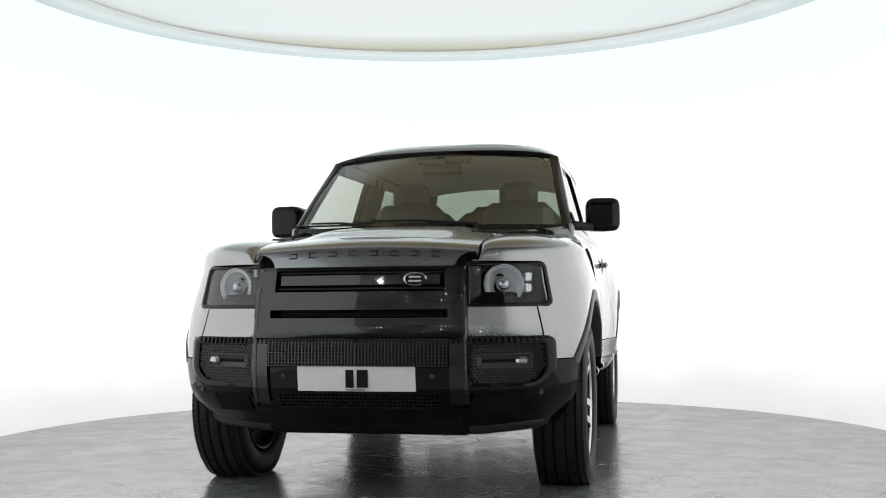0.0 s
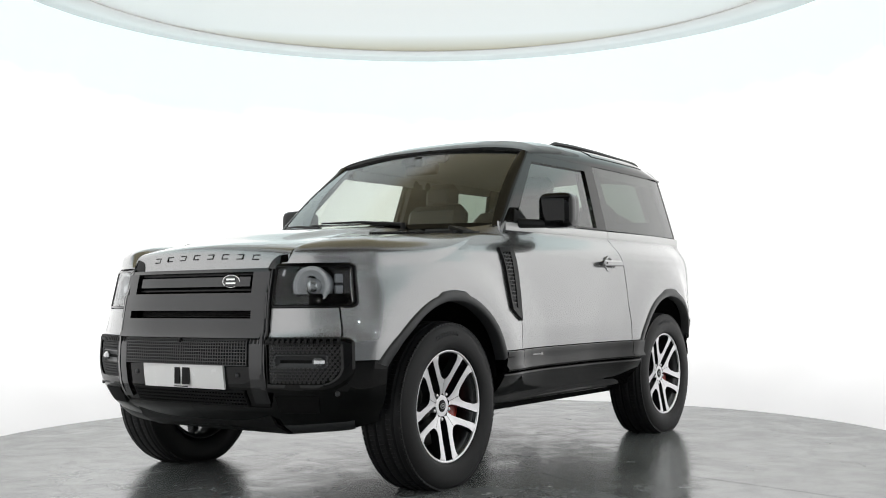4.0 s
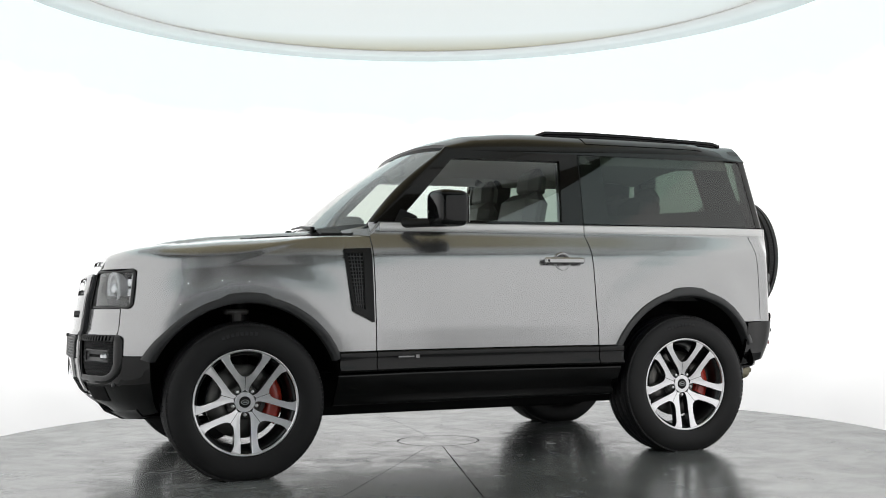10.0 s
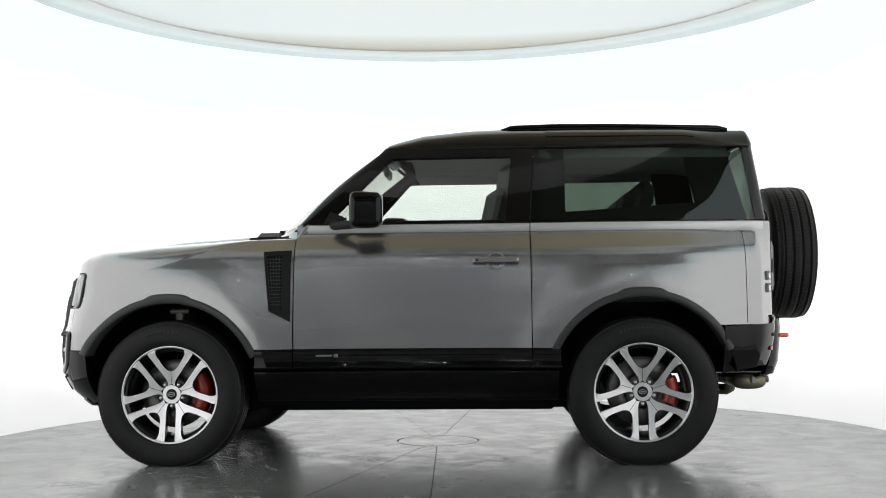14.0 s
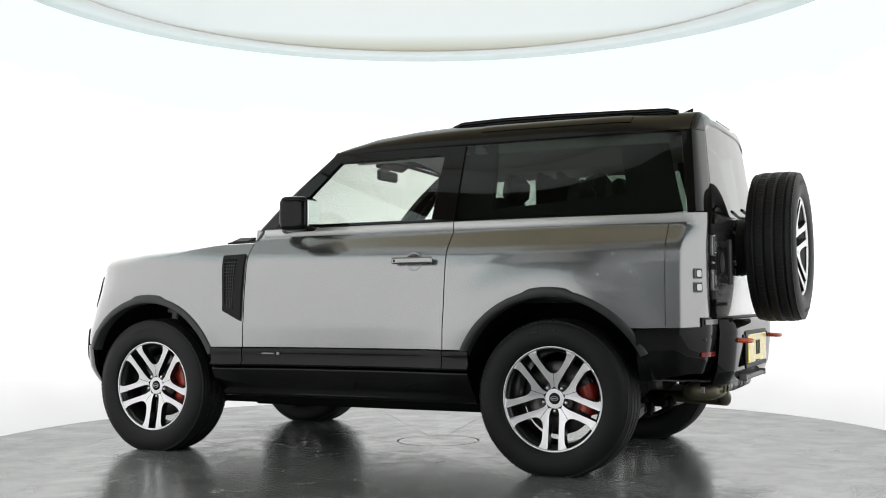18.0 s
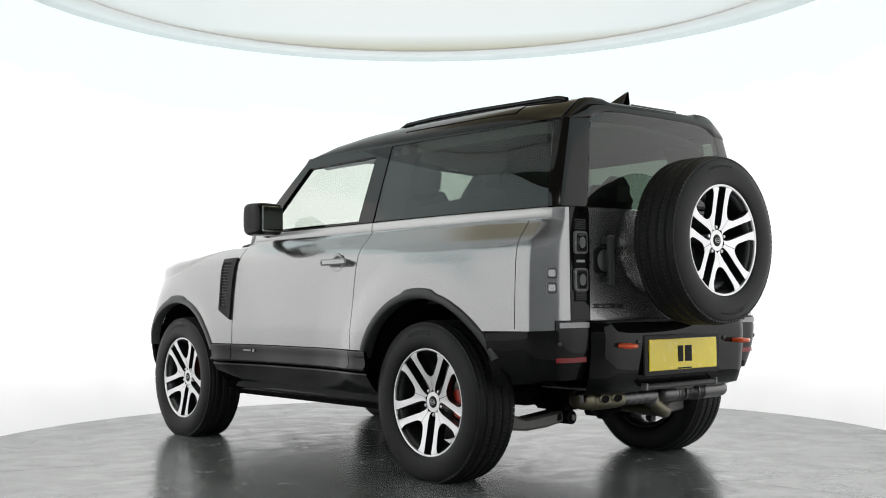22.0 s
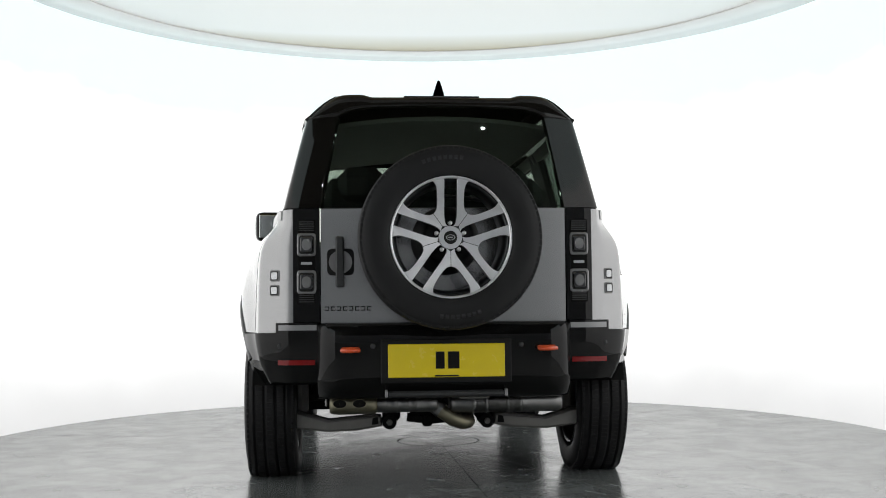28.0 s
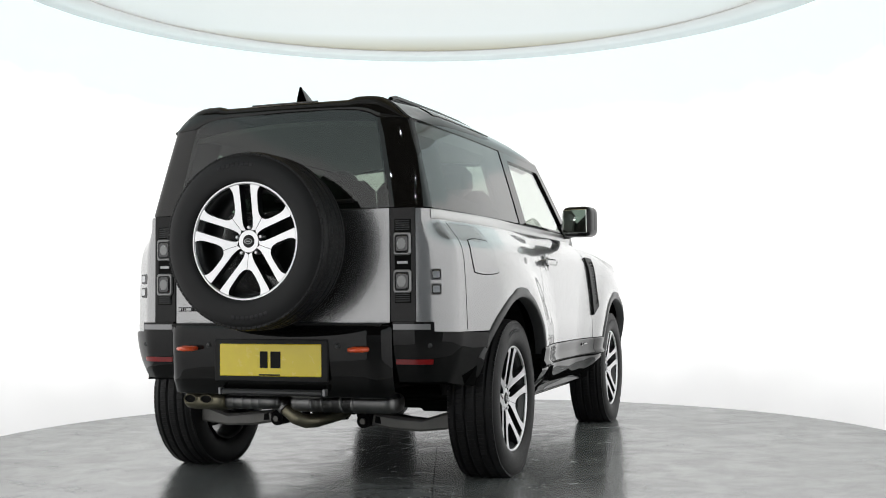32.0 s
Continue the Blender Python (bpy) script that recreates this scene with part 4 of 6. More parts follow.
def spoke(sg):
    """One bar of a pair, along +x, its slot side toward the pair's middle."""
    inner = [(0.046, 0.010), (0.052, 0.017), (0.062, 0.0215), (0.076, 0.0245), (0.095, 0.0262), (0.16, 0.0265), (0.225, 0.0265), (0.244, 0.0265), (0.2485, 0.030), (0.2495, 0.036)]
    outer = [(0.2405, 0.0790), (0.231, 0.0700), (0.219, 0.0630), (0.20, 0.0588), (0.16, 0.0568), (0.135, 0.0572), (0.119, 0.0600), (0.109, 0.0645), (0.1003, 0.0728), (0.046, 0.0334)]
    pts = [(a, b) for a, b in inner] + outer
    return [(a * 1.035, sg * b * 1.035) for a, b in (pts if sg > 0 else pts[::-1])]


def dish(r):
    """How far out the spoke face stands at a radius."""
    return float(np.interp(r, [0.0, 0.06, 0.12, 0.20, 0.25], [0.066, 0.070, 0.082, 0.095, 0.1065]))


def spoke_bar(g, sg, depth, front, shrink=0.0):
    """One spoke of pair g, standing from its back to its face."""
    pts = spoke(sg)
    n = len(pts)
    top, bot = [], []
    cx, cy = sum(p[0] for p in pts) / n, sum(p[1] for p in pts) / n
    for a, b in pts:
        a2, b2 = a + (cx - a) * shrink, b + (cy - b) * shrink * 1.4
        r = math.hypot(a2, b2)
        top.append((a2, dish(r) + front, b2))
        bot.append((a2, dish(r) - depth, b2))
    fs = [tuple(range(n))[::-1]] + [(i, (i + 1) % n, n + (i + 1) % n, n + i) for i in range(n)]
    return Shape().join(Shape().add(top + bot, fs), Matrix.Rotation(-(2 * math.pi * g / 5 + math.pi / 2), 4, "Y"))


def wheel_set(foot):
    """A wheel with its parts, its face toward +y."""
    w = part("wheel", rim_barrel(), POCKET, car, "alloy wheel with five split spokes")
    tagged(part("tread", pressed(tread(), foot), RUBBER, part("tyre", pressed(tyre(), foot), RUBBER, w, "black road tyre")), kind="stuff")
    for g in range(5):
        for sg in (-1, 1):
            part("spoke", spoke_bar(g, sg, 0.045, -0.0015), POCKET, w, "dark grey spoke side")
            part("spoke_face", spoke_bar(g, sg, 0.003, 0.0, 0.02), ALLOY, w, "bright machined spoke face")
    part("outer_flange", spoke_face(), ALLOY, w)
    part("hub_disc", Shape().lathe([(0.051, 0.03), (0.051, 0.0676), (0.050, 0.0682), (0.001, 0.0682)][::-1], 40, "y", smooth=False), ALLOY, w)
    part("hub_cap", Shape().lathe([(0.001, 0.0725), (0.017, 0.0725), (0.026, 0.0715), (0.0295, 0.069), (0.0295, 0.06)], 32, "y"), PLASTIC, w, "black hub cap")
    part("cap_emblem", Shape().join(Shape().lathe([(0.016, 0.0715), (0.0165, 0.0745), (0.0205, 0.0745), (0.021, 0.0715)], 24, "y"), Matrix.Diagonal((1, 1, 0.62, 1))).box((0, 0.0733, 0), (0.022, 0.002, 0.005), 0.0005), LAMPRING, w, "pale oval emblem")
    for i in range(5):
        a = 2 * math.pi * i / 5 + math.pi / 2 + math.pi / 5 + math.pi / 5
        part("wheel_bolt", Shape().lathe([(0.001, 0.070), (0.007, 0.070), (0.0095, 0.066), (0.0095, 0.03)], 10, "y", (0.064 * math.cos(a), 0, 0.064 * math.sin(a))), ALLOY, w)
    part("valve", Shape().tube([(0.232, 0.07, 0.0), (0.222, 0.09, 0.0)], 0.004, 8), PLASTIC, w)
    for a0 in (0.25, 0.25 + math.pi):
        sidewall_mark(w, 0.348, 0.1292, a0 + 0.95, a0 + 1.5)
    return w


def wheel_at(x, y, z, m, foot=0, like=None):
    w = like or wheel_set(foot)
    pose_ = Matrix.Translation(SHIFT + Vector((x, y, z))) @ m
    if like:
        return copy_thing(w, pose_)
    w.matrix_basis = pose_
    return w


FLIP, BACK = Matrix.Rotation(math.pi, 4, "Y"), Matrix.Rotation(math.pi, 4, "Z")
left_wheel = wheel_at(XW, 0.845, HUB_Z, FLIP, 1)
wheel_at(-XW, 0.835, HUB_Z, FLIP, 0, left_wheel)
right_wheel = wheel_at(XW, -0.845, HUB_Z, BACK, -1)
wheel_at(-XW, -0.835, HUB_Z, BACK, 0, right_wheel)
wheel_at(-2.285, -0.005, 1.172, Matrix.Rotation(math.pi / 2, 4, "Z"))


def brakes(x, sg, big):
    """Brake disc and red caliper behind a wheel."""
    y = sg * 0.83
    d = part("brake_disc", Shape().lathe([(0.05, 0.0), (0.188, 0.0), (0.19, -0.003), (0.19, -0.027), (0.186, -0.03), (0.05, -0.03)], 48, "y", (x, 0.01 if sg > 0 else 0.02, HUB_Z), closed=True), STEEL, car, at=(0, y, 0))
    part("disc_hat", Shape().lathe([(0.001, 0.045), (0.075, 0.045), (0.088, 0.03), (0.09, 0.0)], 32, "y", (x, 0, HUB_Z)) if sg > 0 else Shape().lathe([(0.09, 0.0), (0.088, -0.03), (0.075, -0.045), (0.001, -0.045)], 32, "y", (x, 0, HUB_Z)), CAST, d)
    rows = []
    a0, a1 = (radians(-38), radians(38)) if big else (radians(-24), radians(24))
    turn = math.pi
    for r, o in ((0.118, 0.012), (0.125, 0.038), (0.155, 0.048), (0.185, 0.046), (0.202, 0.03), (0.205, -0.03)):
        rows.append([(x + r * math.cos(turn + a), sg * o, HUB_Z + r * math.sin(turn + a)) for a in np.linspace(a0, a1, 12)])
    c = part("caliper", Shape().sheet(rows, 0.012, (x - 0.15, -sg * 0.4, HUB_Z)), RED, d, "red brake caliper")
    return d


for x, big in ((XW, True), (-XW, False)):
    for sg in (1, -1):
        brakes(x, sg, big)

# ------------------------------------------------------------ underside
part("underbody", Shape().box((0.05, 0, 0.40), (2.05, 1.5, 0.22), 0.04).box((0.0, 0.35, 0.30), (1.7, 0.4, 0.08), 0.03).box((-0.1, -0.4, 0.29), (1.4, 0.35, 0.07), 0.03), DARK, car)
part("underbody_rear", Shape().box((-1.5, 0, 0.58), (0.95, 0.92, 0.25), 0.04), DARK, car)
part("underbody_front", Shape().box((1.55, 0, 0.46), (0.80, 0.92, 0.30), 0.04), DARK, car)
part("core", Shape().box((0.1, 0, 0.72), (3.7, 0.96, 0.42), 0.05).box((-0.1, 0, 0.72), (1.4, 1.6, 0.4), 0.05), DARK, car)

# ------------------------------------------------------------ nose details


def nose_ring(y0, y1, z0, z1, w, off, thick, dz=0.0):
    """A thin frame on the nose."""
    s = Shape()
    for a, b, c, d in ((y0, y1, z1 - w, z1), (y0, y1, z0, z0 + w), (y0, y0 + w, z0 + w, z1 - w), (y1 - w, y1, z0 + w, z1 - w)):
        s.join(nose(a, b, c, d, off, thick, 8, 3))
    return s


def nose_outline(y0, y1, z0, z1, r_in, r_low, r_top, n=7):
    """Rounded outline on the nose as (y, z), from its inner top corner round; each corner has its own radius."""
    pts = []
    for cy, cz, sy, sz, r in ((y0, z1, 1, -1, r_in), (y0, z0, 1, 1, r_in), (y1, z0, -1, 1, r_low), (y1, z1, -1, -1, r_top)):
        for k in range(n):
            a = math.pi / 2 * k / (n - 1)
            u, v = (1 - math.sin(a), 1 - math.cos(a)) if sy * sz < 0 else (1 - math.cos(a), 1 - math.sin(a))
            pts.append((cy + sy * r * u, cz + sz * r * v))
    return pts


def nose_frame(outer, inner, off, thick, lip=0.0):
    """A frame on the nose between two outlines with as many points."""
    rows = []
    for f in (0.0, 0.12, 0.5, 0.88, 1.0):
        o = off - (lip if f in (0.0, 1.0) else 0.0)
        rows.append([skin(l_nose(a[0] + (b[0] - a[0]) * f), a[1] + (b[1] - a[1]) * f, o) for a, b in zip(outer + outer[:1], inner + inner[:1])])
    return Shape().sheet(rows, thick, (1.5, 0.3, 0.7))


def ring_to(axis_x, c, prof, n=40):
    """A lathe that faces forward and outward at an angle."""
    s = Shape().lathe([(r, h) for r, h in prof], n, "x")
    return Shape().join(s, Matrix.Translation(c) @ Matrix.Rotation(axis_x, 4, "Z"))


def headlamp(flip):
    m = (lambda s: s.mirrored()) if flip else (lambda s: s)
    h = part("headlamp", m(nose(0.478, 0.79, 0.868, 1.064, -0.075, 0.01, 10, 4)), BLACK, car, "headlamp with round lamp in black surround")
    part("bezel", m(nose_frame(nose_outline(0.474, 0.794, 0.866, 1.067, 0.014, 0.030, 0.022), nose_outline(0.488, 0.778, 0.882, 1.050, 0.010, 0.020, 0.014), 0.006, 0.07, 0.005)), BLACK, h, "gloss black rounded lamp bezel")
    part("cover", m(nose(0.49, 0.778, 0.883, 1.05, -0.004, 0.003, 10, 5)), LENS, h).visible_shadow = False
    c = Vector((1.895, 0.628, 0.966))
    t = radians(14)
    part("lamp_ring", m(ring_to(t, c, [(0.066, 0.010), (0.068, 0.022), (0.084, 0.024), (0.088, 0.012), (0.088, -0.03)])), LAMPDIM, h, "dim ring of the lamp")
    part("light_guide", m(Shape().join(Shape().lathe([(0.080, 0.018), (0.082, 0.028), (0.090, 0.027), (0.092, 0.010)], 48, "x"), Matrix.Translation(c) @ Matrix.Rotation(t, 4, "Z"))), LAMPDIM, h, "pale ring of the daytime light")
    part("reflector", m(ring_to(t, c, [(0.001, -0.02), (0.03, -0.018), (0.055, 0.0), (0.067, 0.012)])), LAMPRING, h)
    part("projector", m(ring_to(t, c, [(0.001, 0.034), (0.014, 0.031), (0.026, 0.022), (0.034, 0.006), (0.036, -0.02)])), LAMPGREY, h)
    for k, z in enumerate((0.948, 1.0)):
        part("marker_lamp", m(Shape().box((1.832, 0.728, z), (0.03, 0.045, 0.046), 0.006, Matrix.Rotation(radians(38), 4, "Z"))), LAMPGREY, h)
    part("shelf", m(Shape().box((1.86, 0.67, 0.893), (0.07, 0.19, 0.01), 0.003, Matrix.Rotation(radians(24), 4, "Z"))), PLASTIC, h)
    return h


headlamp(False)
headlamp(True)

# mesh band and grille below
mesh_part = part("lower_grille", nose(-0.395, 0.395, 0.608, 0.732, 0.0, 0.01, 20, 4), DARK, car, "black square-mesh lower grille")
s = Shape()
for k in range(53):
    y = -0.39 + 0.78 * k / 52
    s.join(nose(y - 0.0025, y + 0.0025, 0.61, 0.73, 0.018, 0.014, 1, 4))
for k in range(9):
    z = 0.612 + 0.0145 * k
    s.join(nose(-0.395, 0.395, z - 0.002, z + 0.002, 0.02, 0.014, 20, 1))
tagged(part("square_mesh", s, CLAD, mesh_part), kind="stuff")
band = part("grille_band", nose_ring(-0.735, 0.735, 0.706, 0.738, 0.006, 0.012, 0.03), PLASTIC, car)
s = Shape()
for sg in (-1, 1):
    for k in range(17):
        y = sg * (0.41 + 0.32 * k / 16)
        s.join(nose(y - 0.004, y + 0.004, 0.708, 0.736, 0.012, 0.02, 1, 2))
tagged(part("square_mesh", s, PLASTIC, band), kind="stuff")
part("front_camera", ring_to(0, Vector((2.115, 0.0, 0.722)), [(0.001, 0.012), (0.008, 0.010), (0.012, 0.0), (0.012, -0.02)], 16), BLACK, band)


def fog(flip):
    m = (lambda s: s.mirrored()) if flip else (lambda s: s)
    p = part("fog_panel", m(nose(0.478, 0.755, 0.510, 0.712, -0.035, 0.01, 10, 5)), PLASTIC, car, "black honeycomb panel with fog lamp")
    part("panel_edge", m(nose_frame(nose_outline(0.474, 0.772, 0.490, 0.738, 0.006, 0.115, 0.03), nose_outline(0.482, 0.734, 0.532, 0.712, 0.012, 0.075, 0.012), 0.010, 0.045, 0.006)), BLACK, p, "gloss black rounded surround")
    s = Shape()
    for r in range(13):
        for k in range(16):
            y, z = 0.494 + 0.0155 * k + (0.0078 if r % 2 else 0), 0.541 + 0.0134 * r
            if 0.510 < y < 0.695 and 0.597 < z < 0.662 or y + max(0.0, 0.60 - z) * 0.8 > 0.742:
                continue
            c = skin(l_nose(y), z, -0.012)
            n = [(0.0090 * math.cos(a + 0.52), 0.0090 * math.sin(a + 0.52)) for a in np.linspace(0, 2 * math.pi, 6, endpoint=False)]
            inner = [(0.0052 * math.cos(a + 0.52), 0.0052 * math.sin(a + 0.52)) for a in np.linspace(0, 2 * math.pi, 6, endpoint=False)]
            vs = [(c[0], c[1] + a, c[2] + b) for a, b in n] + [(c[0] + 0.006, c[1] + a, c[2] + b) for a, b in n] + [(c[0] + 0.006, c[1] + a, c[2] + b) for a, b in inner] + [(c[0] - 0.004, c[1] + a, c[2] + b) for a, b in inner]
            fs = []
            for q in range(3):
                fs += [(q * 6 + i, q * 6 + (i + 1) % 6, q * 6 + 6 + (i + 1) % 6, q * 6 + 6 + i) for i in range(6)]
            s.add(vs, fs)
    tagged(part("honeycomb", m(s), HONEY, p), kind="stuff")
    part("lamp_frame", m(nose_frame(nose_outline(0.505, 0.700, 0.594, 0.664, 0.016, 0.016, 0.016), nose_outline(0.514, 0.690, 0.604, 0.654, 0.010, 0.010, 0.010), -0.008, 0.03, 0.003)), CLAD, p, "dark rounded fog lamp frame")
    part("lamp_pit", m(nose(0.505, 0.70, 0.602, 0.657, -0.03, 0.005, 4, 2)), DARK, p)
    f = part("fog_lamp", m(Shape().box(tuple(skin(l_nose(0.668), 0.629, -0.018)), (0.035, 0.058, 0.038), 0.012, Matrix.Rotation(radians(22), 4, "Z"))), LAMPGREY, p, "small clear fog lamp")
    return p


fog(False)
fog(True)

# front plate and oval emblem
fp = part("number_plate", nose(-0.262, 0.262, 0.5, 0.612, 0.012, 0.012, 8, 2), PLATE_W, nose_bumper, "white front plate with plain black bars")
fx = float(skin(l_nose(0.1), 0.556, 0.012)[0])
part("plate_bar", Shape().box((fx + 0.0045, -0.026, 0.556), (0.004, 0.036, 0.078), 0.001), INK, fp)
part("plate_bar", Shape().box((fx + 0.0045, 0.032, 0.556), (0.004, 0.05, 0.078), 0.001), INK, fp)
part("plate_bar", Shape().box((fx + 0.0045, 0.0, 0.507), (0.003, 0.09, 0.004), 0.0005), INK, fp)
OVAL = Matrix.Translation((2.03, 0.256, 0.992)) @ Matrix.Rotation(radians(6), 4, "Z") @ Matrix.Diagonal((1, 1, 0.58, 1))
em = part("emblem", Shape().join(Shape().lathe([(0.05, -0.02), (0.05, 0.004), (0.045, 0.010), (0.001, 0.012)][::-1], 40, "x"), OVAL), EMBLEM, grille, "oval emblem with pale rim")
part("emblem_rim", Shape().join(Shape().lathe([(0.0535, 0.0), (0.0535, 0.012), (0.05, 0.016), (0.046, 0.015), (0.044, 0.009)][::-1], 40, "x"), OVAL), CHROME, em)
for dz, w in ((0.009, 0.052), (-0.009, 0.058)):
    part("emblem_bar", Shape().box((2.0445, 0.256, 0.992 + dz), (0.006, w, 0.009), 0.001, Matrix.Rotation(radians(6), 4, "Z")), CHROME, em)

# raised word on the bonnet's lip, as plain bars
bonnet = bpy.data.objects["bonnet"]
lip = np.linspace(1.90, 2.0, 60)
tilt = Matrix.Rotation(radians(67), 4, "Y")
for k in range(8):
    word = Shape()
    y = -0.335 + 0.67 * k / 7
    zc = 1.112 - 0.022 * (y / 0.53) ** 2
    x = float(np.interp(-zc, -hood(lip, y), lip))
    x -= float(draw_back(x, y))
    for d in (0.011, -0.011):
        word.box((x + d * 0.39, y, zc - d * 0.92), (0.0045, 0.040, 0.005), 0.001, tilt)
    word.box((x, y - 0.0175 * (1 if k % 2 else -1), zc), (0.024, 0.005, 0.005), 0.001, tilt)
    part("word_bar", word, BLACK, bonnet, "thin black raised bars")
# ribbed treads at the bonnet's rear corners and black wing caps
for sg in (-1, 1):
    s = Shape()
    for i in range(16):
        for j in range(5):
            x, y = 0.80 + 0.028 * i, sg * (0.425 + 0.018 * j)
            s.box((x, y, hood(x, y) + 0.003), (0.018, 0.010, 0.007), 0.002)
    part("tread_plate", s, PLASTIC, bonnet)
both("wing_vent_cap", Shape().box((0.79, 0.70, 1.268), (0.13, 0.10, 0.022), 0.008, Matrix.Rotation(radians(-18), 4, "X")), PLASTIC)
both("jet", Shape().box((0.92, 0.25, 1.297), (0.03, 0.05, 0.014), 0.005), PLASTIC)
for y in (-0.33, 0.33):
    part("parking_sensor", ring_to(0, Vector(skin(l_nose(abs(y)), 0.565, 0.0) * [1, 1 if y > 0 else -1, 1]), [(0.001, 0.004), (0.010, 0.004), (0.012, 0.0), (0.012, -0.01)], 16), CLAD, nose_bumper)
for y in (-0.72, 0.72):
    part("parking_sensor", ring_to(radians(30 if y > 0 else -30), Vector(skin(l_nose(abs(y)), 0.49, 0.006) * [1, 1 if y > 0 else -1, 1]), [(0.001, 0.004), (0.010, 0.004), (0.012, 0.0), (0.012, -0.01)], 16), CLAD, nose_bumper)
for sg in (-1, 1):
    a, b = sorted((sg * 0.50, sg * 0.66))
    part("tow_pocket", nose(a, b, 0.40, 0.475, 0.008, 0.01, 5, 2), DARK, nose_bumper)
s = Shape()
for k in range(5):
    z = 0.425 + 0.016 * k
    s.join(nose(-0.36, 0.36, z - 0.004, z + 0.004, 0.008, 0.01, 12, 1))
for k in range(40):
    y = -0.355 + 0.71 * k / 39
    s.join(nose(y - 0.002, y + 0.002, 0.421, 0.493, 0.010, 0.01, 1, 2))
tagged(part("air_mesh", s, PLASTIC, nose_bumper), kind="stuff")
# grey lip along the bumper's lower edge
cols = []
for y in np.linspace(0.46, 0.775, 14):
    l = l_nose(y)
    z0 = float(np.interp(y, [0, 0.5, 0.75, 0.9], [0.285, 0.295, 0.32, 0.36]))
    cols.append([skin(l, z0 - 0.006, -0.02), skin(l, z0 - 0.004, 0.010), skin(l, z0 + 0.030, 0.012), skin(l, z0 + 0.038, 0.004)])
both("bumper_lip", Shape().sheet(np.array(cols).transpose(1, 0, 2), 0.006), CLAD, nose_bumper)
part("skid_plate", Shape().sheet([[(x, y, z) for y in np.linspace(-0.45, 0.45, 10)] for x, z in ((2.0, 0.40), (1.95, 0.33), (1.86, 0.285), (1.6, 0.27))], 0.015, (1.5, 0, 0.6)), PLASTIC, nose_bumper)

# ------------------------------------------------------------ side details


def on_skin(xz_poly, off, thick, nl=8, nz=10):
    """A four-cornered piece on the body side: bottom front, bottom rear, top rear, top front."""
    a, b, c, d = [np.array(p) for p in xz_poly]
    rows = []
    for j in range(nz + 1):
        v = j / nz
        rows.append([skin(l_side(p[0]), p[1], off) for p in [((a * (1 - u) + b * u) * (1 - v) + (d * (1 - u) + c * u) * v) for u in np.linspace(0, 1, nl + 1)]])
    return Shape().sheet(rows, thick)


def frame_on_skin(o, i, off, thick):
    s = Shape()
    for k in range(4):
        j = (k + 1) % 4
        s.join(on_skin([o[k], o[j], i[j], i[k]], off, thick, 6, 2))
    return s


V_OUT = [(0.738, 0.845), (0.622, 0.785), (0.622, 1.178), (0.775, 1.172)]
V_IN = [(0.728, 0.872), (0.672, 0.85), (0.672, 1.150), (0.758, 1.148)]
for flip in (False, True):
    m = (lambda s: s.mirrored()) if flip else (lambda s: s)
    v = part("side_vent", m(frame_on_skin(V_OUT, V_IN, 0.015, 0.022)), PLASTIC, car, "black side vent with square mesh")
    part("vent_back", m(on_skin(V_IN, 0.006, 0.004)), DARK, v)
    s = Shape()
    for k in range(1, 5):
        u = k / 5
        xa, xb = V_IN[0][0] * (1 - u) + V_IN[1][0] * u, V_IN[3][0] * (1 - u) + V_IN[2][0] * u
        za = V_IN[0][1] * (1 - u) + V_IN[1][1] * u
        s.join(on_skin([(xa + 0.002, za), (xa - 0.002, za), (xb - 0.002, 1.148), (xb + 0.002, 1.148)], 0.011, 0.006, 1, 8))
    for k in range(1, 15):
        z = 0.86 + 0.29 * k / 15
        xf = np.interp(z, [0.872, 1.148], [0.728, 0.758])
        s.join(on_skin([(xf, z - 0.002), (0.672, z - 0.002), (0.672, z + 0.002), (xf, z + 0.002)], 0.012, 0.006, 4, 1))
    part("vent_mesh", m(s), CLAD, v)

